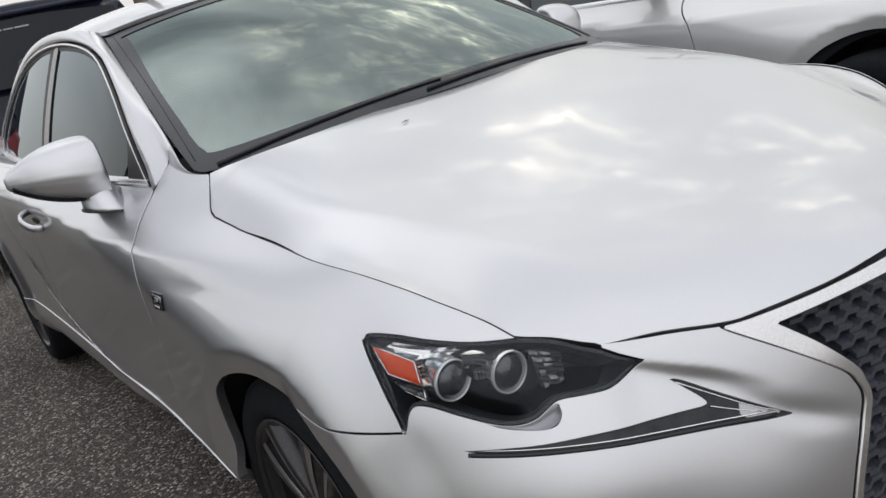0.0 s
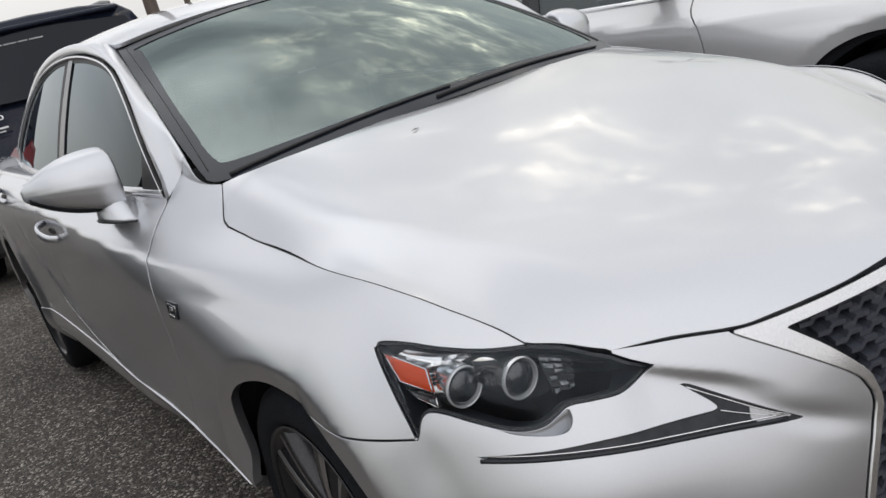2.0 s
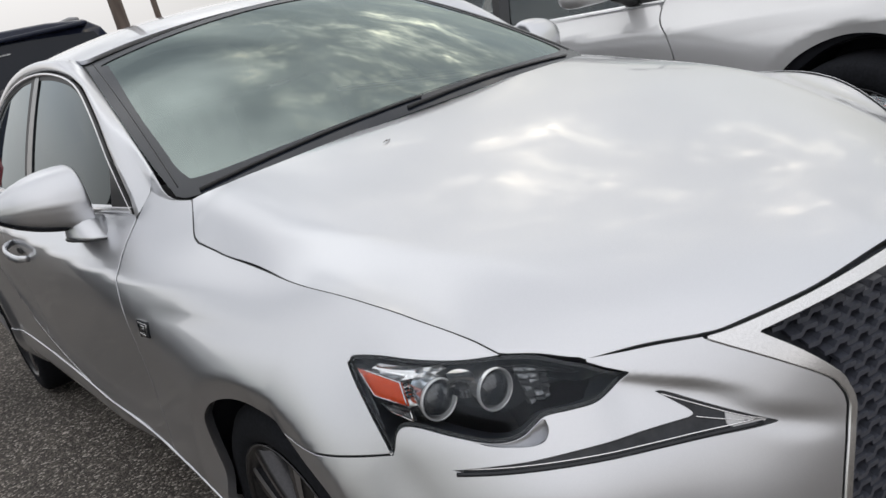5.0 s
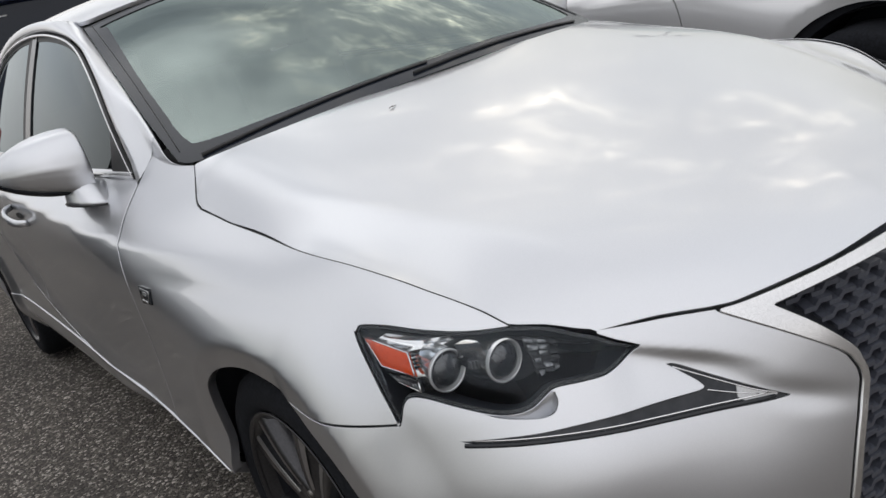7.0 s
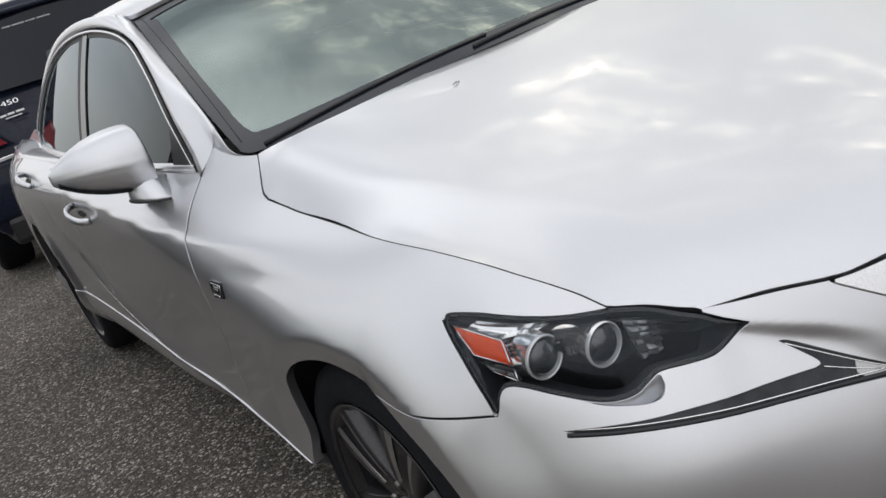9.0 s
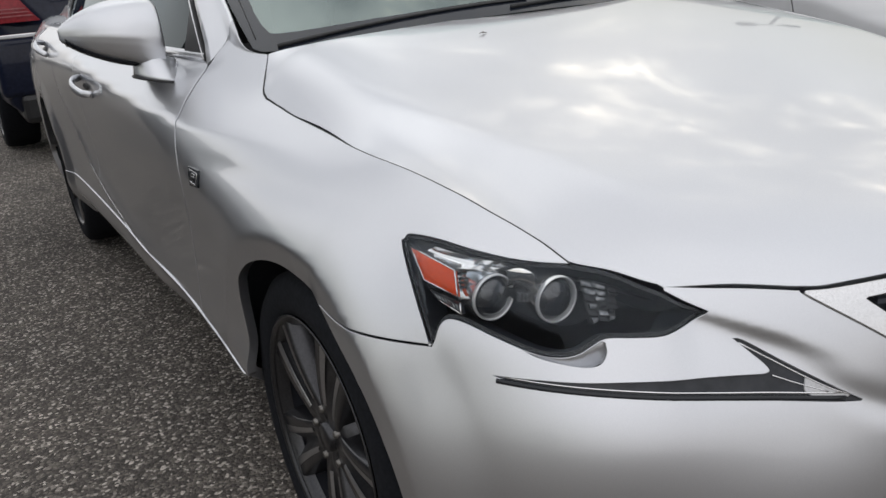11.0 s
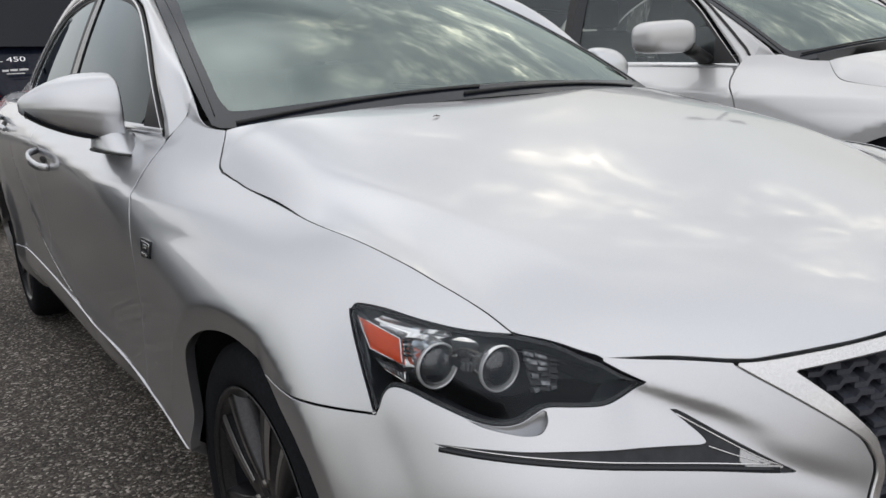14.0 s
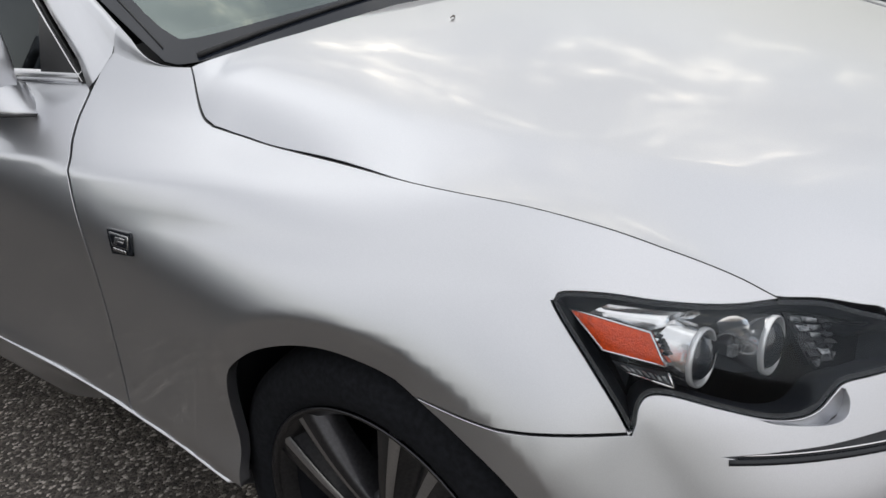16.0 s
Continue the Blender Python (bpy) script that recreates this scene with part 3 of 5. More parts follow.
# the bonnet's rim, as (run along the side, height), and what its middle form lacks there
RIM = [(.733, .736), (.78, .763), (.85, .791), (.95, .8195), (1.095, .841), (1.316, .852), (1.523, .868), (1.62, .880), (1.685, .890), (1.716, .901), (1.75, .925), (1.79, .966)]
RIM_AT = [skin(*q) for q in RIM]
RIM_Y, RIM_X = [p[1] for p in RIM_AT], [-p[0] for p in RIM_AT]
RIM_LACK = [p[2] - hood_base(p[0], p[1])[2] for p in RIM_AT]
RIM_V = np.linspace(RIM_Y[0], RIM_Y[-1], 60)
RIM_D = soften(np.array([blend(RIM_Y, RIM_LACK, v) for v in RIM_V]), 0, 3)
RIM_W = np.array([blend(RIM_Y, RIM_X, v) for v in RIM_V])


def hood(x, y):
    p = hood_base(x, y)
    v = min(max(y, RIM_Y[0]), RIM_Y[-1])
    out = min(1.1, abs(x) / np.interp(v, RIM_V, RIM_W))
    p.z += np.interp(v, RIM_V, RIM_D) * out ** 9 - np.interp(v, [-.494, -.452, -.397, -.326, -.224, -.042, .158, .255, .32, .351, .385, .425], [.005, .0022, .0010, .0006, .0008, .0035, .0055, .0065, .008, .010, .0125, .003]) * min(1, out) ** 7
    return p


def windscreen(a, b):
    """a: -1 to 1 across, b: 0 at the cowl, 1 at the roof."""
    low = Vector((.675 * a, .36 + .10 * a * a, 1.005 - .04 * a * a))
    high = Vector((.545 * a, 1.19 + .06 * a * a, 1.375 - .05 * a * a))
    p = low.lerp(high, b)
    p.z += .035 * b * (1 - b) * 4 * .6
    return p


def roof(x, y):
    a = abs(x)
    ridge = blend([1.1, 1.3, 1.6, 2.0, 2.4, 2.8, 3.2], [1.354, 1.402, 1.438, 1.443, 1.412, 1.343, 1.237], y)
    return Vector((x, y, ridge - .055 * (a / .56) ** 2.4))


def glass(y, z):
    """The side windows' face."""
    base = blend([.5, .65, 1.0, 1.5, 2.2, 2.8], [.70, .735, .775, .79, .78, .74], y)
    t = z - .945
    return Vector((-(base - .36 * t - .28 * t * t), y, z))


# ---- outlines on the sedan's skin, as (run along the side, height) ----
AXLE, BASE, ARCH = 1.315, 2.849, .362
HOOD_EDGE = spline(RIM[:9], 5)
HOOD_REAR = spline(RIM[8:], 4)
LAMP_TOP = spline([(1.016, .761), (1.004, .769), (.946, .767), (.883, .757), (.801, .744), (.733, .738)], 4)
LAMP_INNER = spline([(.733, .738), (.677, .727), (.632, .710), (.607, .701)], 4) + [(.583, .687), (.553, .674)]
LAMP_UNDER = spline([(.553, .674), (.58, .662), (.612, .655), (.65, .6555), (.687, .657), (.706, .650), (.726, .641), (.751, .638), (.785, .643), (.837, .660), (.882, .675), (.908, .6775), (.920, .668), (.925, .652), (.930, .640)], 4)
LAMP_OUTER = spline([(.930, .640), (.946, .670), (.975, .711), (1.010, .752), (1.016, .761)], 4)
WING_GAP = [(.930, .640), (1.003, .640), (1.085, .639), (1.191, .638)]
DOOR_CUT = spline([(1.993, .937), (1.982, .903), (1.960, .874), (1.922, .836), (1.901, .765), (1.896, .69), (1.903, .60), (1.911, .50), (1.918, .352)], 5)
BAND_OUT = spline([(.423, .686), (.346, .639), (.276, .590), (.258, .565), (.253, .545), (.260, .520), (.293, .444), (.325, .350), (.36, .25), (.40, .13)], 5)
BAND_IN = spline([(.347, .675), (.298, .635), (.254, .588), (.245, .566), (.241, .545), (.247, .520), (.280, .444), (.312, .350), (.347, .25), (.387, .13)], 5)
RUNNER = loop(spline([(.843, .614), (.776, .611), (.725, .608), (.653, .606), (.543, .601), (.487, .597)], 4), spline([(.487, .597), (.479, .599), (.484, .607), (.497, .619), (.521, .640)], 4),
              spline([(.521, .640), (.507, .637), (.465, .612), (.407, .578), (.363, .553)], 4), spline([(.363, .553), (.378, .552), (.509, .570), (.655, .588), (.761, .600), (.812, .606), (.843, .614)], 4))


LAMP_TOP, LAMP_INNER, LAMP_UNDER, LAMP_OUTER, WING_GAP, RUNNER = ([(a, b - .002) for a, b in run] for run in (LAMP_TOP, LAMP_INNER, LAMP_UNDER, LAMP_OUTER, WING_GAP, RUNNER))


def arch(centre, first, last, r=ARCH, z=.318, n=26, tuck=0.0):
    """A wheel opening's edge, angles in degrees from straight back over the top."""
    def grow(a):
        k = max(0, min(1, (48 - a) / 34)) if a < 90 else .68 * max(0, min(1, (a - 138) / 40))
        return (float(np.interp(a, ARCH_TURN, ARCH_R)) * ARCH_GROW[0] if r is None else r) * (1 - tuck * k * k * (3 - 2 * k))
    return [(centre + .953 * grow(a) * math.cos(radians(a)), z + grow(a) * math.sin(radians(a))) for a in np.linspace(first, last, n)]


def gap(run, dx, dy):
    return [(a + dx, b + dy) for a, b in run]


def inner(fn, depth):
    """A face that lies deeper in the body than fn's."""
    def deeper(u, v):
        p = fn(u, v)
        return Vector((p.x * (1 - depth / .9), p.y + depth * bump(p.y, -.75, .45), p.z))
    return deeper


def outer(fn, out):
    return inner(fn, -out)


def skin_out(s, z):
    """The way out of the side at a spot."""
    p, a, b = skin(s, z), skin(s + .01, z), skin(s, z + .01)
    return p, (b - p).cross(a - p).normalized(), (a - p).normalized()


def on_skin(s, z, out=0.0):
    p, n, _ = skin_out(s, z)
    return p + n * out


def sedan_shell(car, place, paint, door_shift=0.0, fine=.02):
    """The panels that both silver cars have. place bends the car's own metres into its spot."""
    def at(fn):
        return lambda u, v: place(fn(u, v))
    side = at(skin)
    hood_run = [tuple(skin(*q))[:2] for q in HOOD_EDGE + HOOD_REAR[1:]]
    nose_run = [tuple(skin(*q))[:2] for q in LAMP_INNER[:-2]]
    front_run = spline([nose_run[-1], (-.483, -.615), (-.425, -.653), (-.388, -.677), (-.35, -.697), (-.27, -.725), (-.168, -.749), (0, -.765)], 5)
    cowl = spline([hood_run[-1], (-.62, .398), (-.57, .373), (-.50, .355), (-.40, .352), (-.2, .360), (0, .366)], 5)
    half = loop(hood_run, cowl[1:], )
    left = [(-x, y) for x, y in reversed(half)]
    right_front = loop(nose_run, front_run[1:])
    outline = loop(half, left[1:], [(-x, y) for x, y in right_front[1:]], list(reversed(right_front))[1:])
    shrink = [(x * .9928, y + (.0025 if y < -.58 else .005 if y < -.35 else 0)) for x, y in outline]
    hood_ob = panel("hood", shrink, at(hood), paint, car, both=False, step=fine * 1.1, thick=.02)
    tray = [(x * 1.012, y + (.02 if y < -.3 else .01)) for x, y in outline]
    panel("hood_underside", tray, at(lambda x, y: hood(x, y) - Vector((0, 0, .030))), DARK_BODY, car, both=False, step=.08, thick=0)
    # black strip for the joint's rubber seal and the shade in its gap
    run = [skin(*q) for q in HOOD_EDGE + HOOD_REAR[1:-2]]
    for flip in (1, -1):
        part("hood_seal_shade", tube([place(Vector((q.x * .9960 * flip, q.y, q.z - .0024))) for q in run], .0023, 6), SEAL, car)
    # wings
    a0 = 68.5
    cut = [(s + door_shift, z) for s, z in DOOR_CUT]
    top = spline([(1.79, .966), (1.865, .970), (1.925, .979), (1.978, .991)], 4)
    top = top + [(1.98 + door_shift, .991), (1.99 + door_shift, .95)] if door_shift else top + [(1.990, .970)]
    a1 = 6.0
    wing = loop(LAMP_TOP, HOOD_EDGE, HOOD_REAR, top, gap(cut, -.004, 0), [(1.75, .350)], arch(AXLE, a1, 180 - a0, None, n=40, tuck=.16), reversed(gap(WING_GAP, 0, .003)), gap(LAMP_OUTER, .004, 0))
    panel("front_wing", wing, side, paint, car, step=fine * .65, thick=.02)
    # doors, rear quarter, sills
    belt = lambda s: .947 + .030 * max(0, (s - 2.03)) ** .9 * .62
    mid = 3.06 + door_shift * .5
    door = loop(gap(cut, .004, 0), [(2.4, .352), (mid - .03, .352)], spline([(mid - .03, .352), (mid - .012, .55), (mid, .75), (mid, belt(mid))], 4),
                [(s, belt(s)) for s in np.linspace(mid, 2.015 + door_shift, 8)])
    front = panel("front_door", door, side, paint, car, step=fine * .9, thick=.02)
    back = loop(spline([(mid + .005, belt(mid)), (mid + .005, .75), (mid - .007, .55), (mid - .025, .352)], 4), [(3.4, .360), (3.70, .375)],
                [q for q in arch(AXLE + BASE, 166, 118, ARCH + .03)], [(4.02, .70), (4.06, .80), (4.08, .90), (4.02, belt(4.02))], [(s, belt(s)) for s in np.linspace(4.0, mid + .005, 8)])
    rear = panel("rear_door", back, side, paint, car, step=fine * 1.2, thick=.02)
    quarter = loop([(4.09, belt(4.02)), (4.088, .90), (4.068, .80), (4.03, .705)], gap(arch(AXLE + BASE, 116, 14, ARCH + .012), 0, .0), [(4.56, .40), (4.56, .20), (5.05, .24), (5.06, .5), (5.06, .75), (5.03, .99), (4.6, 1.0)])
    panel("rear_quarter", quarter, side, paint, car, step=.045, thick=.03)
    runs = np.linspace(1.648, 3.80, 24)
    sill = loop([(q, blend(RIDGE_S, RIDGE_Z, q)) for q in runs], [(3.805, .24), (3.4, .22), (2.4, .215), (1.70, .215), (1.660, .235)])
    panel("side_sill", sill, at(lambda s, z: outer(skin, .003 + .006 * ease((s - 2.2) / .4) * bump(z, .335, .045))(s, z)), paint, car, step=.018, thick=.025, lip=.0014)
    # the dark body inside the joints
    dark = loop([(1.04, .62), (1.05, .79), (1.3, .84), (1.70, .90), (1.80, .965), (2.0, .93), (4.9, .97), (4.9, .30), (4.55, .25)], arch(AXLE + BASE, 0, 180, .40), [(3.7, .2), (1.8, .2)], arch(AXLE, 0, 128, .385))
    panel("inner_body", dark, at(inner(skin, .035)), DARK_BODY, car, step=.09, thick=0)
    for y in (-.045, 2.80):
        rows = []
        for a in np.linspace(-15, 195, 22):
            c, s_ = math.cos(radians(a)) * .378, math.sin(radians(a)) * .378
            edge = max(-.868, skin(min(5, max(.3, AXLE + .05 + y + c)), .318 + max(-.1, s_)).x + .022)
            rows.append([place(Vector((x, y + c, .318 + s_))) for x in (edge, edge + .06, -.70, -.52)])
        part("wheel_liner", strip_mesh(rows), DARK_BODY, car)
        part("wheel_liner", strip_mesh([[Vector((2 * MID[0] - q.x, q.y, q.z)) for q in row] for row in rows]), DARK_BODY, car)
    floor = block(-.66, .66, -.55, 3.60, .17, .30, .03)
    for v in floor.verts:
        v.co = place(v.co)
    part("underbody", floor, DARK_BODY, car)
    return front, rear, hood_ob


def screen_edge(k):
    """The rim of the screen and then of the roof, from the screen's foot back; k from 0 to 1."""
    if k < .42:
        return windscreen(-1.035, k / .42)
    f = (k - .42) / .58
    y = 1.262 + f * 1.75
    x = blend([1.26, 1.6, 2.2, 2.7, 3.01], [-.560, -.572, -.565, -.535, -.50], y)
    return roof(x, y)


WINDOW_TOP = [(.648, .950), (.776, 1.058), (.94, 1.185), (1.13, 1.277), (1.40, 1.326), (1.72, 1.349), (2.05, 1.343), (2.35, 1.302), (2.62, 1.215), (2.80, 1.110), (2.86, 1.045)]


FOOT_EDGE = spline([(1.81, .9675), (1.865, .970), (1.925, .979), (1.978, .991)], 6)


def foot_curve(f):
    """From the wing's upper edge over to the screen's rim; f runs from the bonnet's corner to the pillar."""
    s, z = (float(np.interp(f, np.linspace(0, 1, len(FOOT_EDGE)), [q[k] for q in FOOT_EDGE])) for k in (0, 1))
    lo = skin(s, z)
    rise = (lo - skin(s, z - .012)).normalized()
    k = min(1, .04 + 1.5 * f)
    hi = lo.lerp(windscreen(-1.035, .03 + .139 * f), k * k * (3 - 2 * k))
    span = (hi - lo).length
    ease = (windscreen(-.95, .03 + .139 * f) - windscreen(-1.035, .03 + .139 * f)).normalized()
    out = []
    for t in (0, .15, .35, .55, .75, 1):
        out.append(lo * (2 * t**3 - 3 * t**2 + 1) + rise * span * .6 * (t**3 - 2 * t**2 + t) + hi * (3 * t**2 - 2 * t**3) + ease * span * .6 * (t**3 - t**2))
    return out


def greenhouse(car, place, paint, tint, framed=False):
    def at(fn):
        return lambda u, v: place(fn(u, v))
    top = spline(WINDOW_TOP, 4)
    # pillar, roof rail and rear pillar in one sweep
    rows = []
    n = len(top)
    for k, (y, z) in enumerate(top):
        a = glass(y - .010 * (k < 12), z + .010) + Vector((-.006, 0, 0))
        if k == 0:
            a = glass(.640, .940) + Vector((-.004, 0, 0))
        b = screen_edge(.071 + .929 * k / (n - 1))
        if k == 0:
            seam = [a, skin(1.992, .955), skin(1.987, .974)] + foot_curve(1.0)
            way = np.r_[0, np.cumsum([(seam[i + 1] - seam[i]).length for i in range(len(seam) - 1)])]
            bend = [Vector([float(np.interp(t * way[-1], way, [q[i] for q in seam])) for i in range(3)]) - a.lerp(b, t) for t in np.linspace(0, 1, 8)]
        fade = max(0, 1 - k / 9) ** 2
        rows.append([place(a + Vector((.012, 0, -.004)))] + [place(a.lerp(b, t) + Vector((-.55, -.35 if k < 16 else 0, .75)).normalized() * .020 * min(1, k / 4 + .15) * math.sin(math.pi * t) ** .8 * (1 - fade) + bend[i] * fade) for i, t in enumerate(np.linspace(0, 1, 8))] + [place(b + Vector((.006, 0, -.014)))])
    bm = strip_mesh(rows)
    bmesh.ops.recalc_face_normals(bm, faces=bm.faces)
    part("pillar_and_roof_rail", bm, paint, car)
    part("pillar_and_roof_rail", strip_mesh([[Vector((2 * MID[0] - q.x, q.y, q.z)) for q in row[::-1]] for row in rows]), paint, car)
    if framed:
        # a door frame of its own, parted from the pillar by a dark joint
        for flip in (0, 1):
            line = [row[4] + Vector((-.004, -.002, .003)) for row in rows[:30]]
            part("door_frame_joint", tube([Vector((2 * MID[0] - q.x, q.y, q.z)) if flip else q for q in line], .0055, 6), SEAL, car)
    # the foot of the pillar, between the wing's top edge and the screen
    foot_rows = [[place(q) for q in foot_curve(f)] for f in np.linspace(0, 1, 14)]
    bm = strip_mesh(foot_rows)
    bmesh.ops.recalc_face_normals(bm, faces=bm.faces)
    foot_ob = part("pillar_foot", bm, paint, car)
    twin(foot_ob, car)
    # rear pillar below the rail
    pillar = loop([(2.86, 1.045), (3.02, 1.06)], spline([(3.02, 1.06), (3.25, 1.02), (3.45, .985)], 3), [(3.3, .965), (2.8, .975), (2.70, .99)])
    panel("rear_pillar", pillar, at(lambda y, z: glass(y, z) + Vector((-.01 - .05 * max(0, 1.0 - z), 0, 0))), paint, car, step=.05, thick=.02)
    rows = []
    for y in np.linspace(2.775, 3.50, 12):
        a = skin(1.364 + y, .978)
        b = glass(min(y, 3.3), float(np.interp(y, [2.775, 3.0], [.989, 1.02]))) + Vector((-.008, max(0, y - 3.3), -.02 * max(0, y - 2.9)))
        rows.append([place(a + Vector((.004, 0, -.03)))] + [place(a.lerp(b, t) + Vector((-.006 * math.sin(math.pi * t), 0, (.011 + .005 * min(1, (y - 2.775) / .2)) * math.sin(math.pi * t)))) for t in (0, .25, .5, .75, 1)])
    bm = strip_mesh(rows)
    bmesh.ops.recalc_face_normals(bm, faces=bm.faces)
    twin(part("rear_shoulder", bm, paint, car), car)
    # roof
    edge = [tuple(screen_edge(k))[:2] for k in np.linspace(.425, 1, 14)]
    front = [tuple(windscreen(a, 1.012))[:2] for a in np.linspace(-1.0, 0, 8)]
    rear = spline([edge[-1], (-.3, 3.045), (0, 3.06)], 4)
    half = loop(edge, rear[1:])
    out = loop(half, [(-x, y) for x, y in reversed(half)][1:], [(-x, y) for x, y in front], list(reversed(front))[1:])
    panel("roof", out, at(roof), paint, car, both=False, step=.05, thick=.012)
    # screen
    scr = loop(spline([(-1.010, .024), (-.975, .000), (-.85, -.014), (-.6, -.02), (0, -.025), (.6, -.02), (.85, -.014), (.975, .000), (1.010, .024)], 4), spline([(1.018, .10), (1.03, .3), (1.035, .7), (1.03, .995)], 3), spline([(1.03, .995), (0, 1.0), (-1.03, .995)], 6), spline([(-1.03, .995), (-1.035, .7), (-1.03, .3), (-1.018, .10)], 3))
    ws = part("windscreen", sheet("windscreen", [(a * .62, b * .9) for a, b in scr], at(lambda u, v: windscreen(u / .62, v / .9)), step=.06, thick=0), SCREEN_GLASS, car, "greenish laminated windscreen with a black ceramic border")
    ws.visible_shadow = False
    hole = loop(spline([(-.962, .18), (-.950, .095), (-.90, .060), (-.6, .046), (0, .038), (.6, .046), (.90, .060), (.950, .095), (.962, .18)], 4), spline([(.962, .5), (.935, .91), (.89, .95)], 3), spline([(.89, .95), (0, .962), (-.89, .95), (-.935, .91)], 4), spline([(-.935, .91), (-.962, .5), (-.960, .20)], 3))
    part("screen_border", sheet("screen_border", [(a * .62, b * .9) for a, b in scr], at(lambda u, v: windscreen(u / .62, v / .9) + Vector((0, -.0012, .0018))), step=.05, thick=0, holes=[[(a * .62, b * .9) for a, b in hole]]), FRIT, ws)
    for flip in (1, -1):
        part("screen_moulding", tube([place(windscreen(-.992 * flip, b) + Vector((0, -.002, .003))) for b in np.linspace(.06, .985, 14)], .0013, 5), SEAL, ws)
    # rear screen and boot
    rear_screen = [[place(Vector((x * (1 - .12 * 0) * (.50 + .14 * b) / .5, 3.0 + .48 * b + .06 * (1 - (x / .5) ** 2) * (1 - b), 1.29 - .30 * b + .06 * (1 - (x / .5) ** 2) * (1 - b) * .6))) for x in np.linspace(-.5, .5, 9)] for b in np.linspace(0, 1, 6)]
    part("rear_screen", strip_mesh(rear_screen), tint, car)
    boot = [[place(Vector((x * 1.38, 3.46 + .30 * b - .04 * (x / .5) ** 2, .992 - .015 * b + .02 * (1 - (x / .5) ** 2)))) for x in np.linspace(-.5, .5, 9)] for b in np.linspace(0, 1, 4)]
    part("boot_lid", strip_mesh(boot), paint, car)
    tail = [[place(Vector((x * 1.46, 3.76 - .10 * (x / .5) ** 4 + .03 * math.sin(b * 3.1), .985 - .75 * b))) for x in np.linspace(-.5, .5, 9)] for b in np.linspace(0, 1, 8)]
    part("rear_bumper", strip_mesh(tail), paint, car)


def side_windows(car, doors, place, tint):
    def at(fn):
        return lambda u, v: place(fn(u, v))
    (fr, fl), (rr, rl) = doors
    top = spline(WINDOW_TOP, 4)
    split = 1.70
    low = lambda y: .949 + .030 * max(0, y - .665) ** .9 * .62
    front = [q for q in top if q[0] < split - .03]
    rear = [q for q in top if q[0] > split + .05]
    f_top = front[-1][1] + .004
    f = loop(front, [(split - .03, f_top), (split - .075, 1.1), (split - .10, low(split) + .004)], [(y, low(y) + .004) for y in np.linspace(split - .1, .66, 6)])
    r = loop([(split - .03, low(split) + .004), (split, 1.1), (split + .05, rear[0][1])], rear, [(2.80, low(2.8) + .004)], [(y, low(y) + .004) for y in np.linspace(2.7, split - .03, 5)])
    for o, (right, left), lab in ((f, (fr, fl), "dark tinted front door window"), (r, (rr, rl), "dark tinted rear door window")):
        me = sheet("window", o, at(glass), step=.06, thick=0)
        w = part("window", me, tint, right, lab)
        w.visible_shadow = False
        twin(w, left).visible_shadow = False
    # the doors' shoulder, from the skin's upper edge over to the glass
    for lo_y, hi_y, right, left in ((.66, 1.69, fr, fl), (1.70, 2.78, rr, rl)):
        rows = []
        for y in np.linspace(lo_y, hi_y, 12):
            a, b = skin(1.364 + y, low(y) - .004), glass(y, low(y) + .003) + Vector((-.004, 0, 0))
            rows.append([place(a + Vector((.004, 0, -.012)))] + [place(a.lerp(b, t) + Vector((0, 0, .012 * math.sin(math.pi * t)))) for t in (0, .3, .6, 1)])
        bm = strip_mesh(rows)
        bmesh.ops.recalc_face_normals(bm, faces=bm.faces)
        twin(part("door_shoulder", bm, right.data.materials[0], right), left)
    # black surround, pillar trim, bright strips
    ring = loop(top, [(2.87, 1.03), (2.80, low(2.8) - .004)], [(y, low(y) - .002) for y in np.linspace(2.7, .64, 12)])
    shr = lambda o, k: [(y + (1.55 - y) * k * .45, z + (1.12 - z) * k) for y, z in o]
    seal = sheet("window_seal", ring, at(lambda y, z: glass(y, z) - Vector((.002, 0, 0))), step=.05, thick=.004, holes=[shr(f, .075), shr2(r, .07)])
    twin(part("window_seal", seal, SEAL, fr), fl)
    post = loop([(split - .125, low(split)), (split - .10, 1.1), (split - .055, f_top)], [(split + .012, f_top + .003), (split - .025, 1.1), (split - .05, low(split))])
    ob = part("pillar_cover", sheet("pillar_cover", post, at(lambda y, z: glass(y, z) - Vector((.005, 0, 0))), step=.04, thick=.004), GLOSS_BLACK, fr)
    twin(ob, fl)
    quarter = loop([(.652, .955), (.80, 1.075), (.775, .958)])
    ob = part("mirror_base_cover", sheet("mirror_base_cover", quarter, at(lambda y, z: glass(y, z) - Vector((.005, 0, 0))), step=.04, thick=.004), PLASTIC, fr)
    twin(ob, fl)
    for k, (a, b) in enumerate(((.662, 1.66), (1.68, 2.8))):
        pts = [(y, low(y)) for y in np.linspace(a, b, 10)]
        rows = [[place(glass(y, z - .001) + Vector((-.003, 0, 0))), place(glass(y, z + .003) + Vector((-.008, 0, 0))), place(glass(y, z + .013) + Vector((-.008, 0, 0))), place(glass(y, z + .018) + Vector((-.001, 0, 0)))] for y, z in pts]
        bm = strip_mesh(rows)
        bmesh.ops.recalc_face_normals(bm, faces=bm.faces)
        ob = part("belt_trim", bm, SATIN, fr if k == 0 else rr, "bright metal strip along the window sill")
        twin(ob, fl if k == 0 else rl)
    arc = [place(glass(y, z) + Vector((-.010, 0, .002))) for y, z in top]
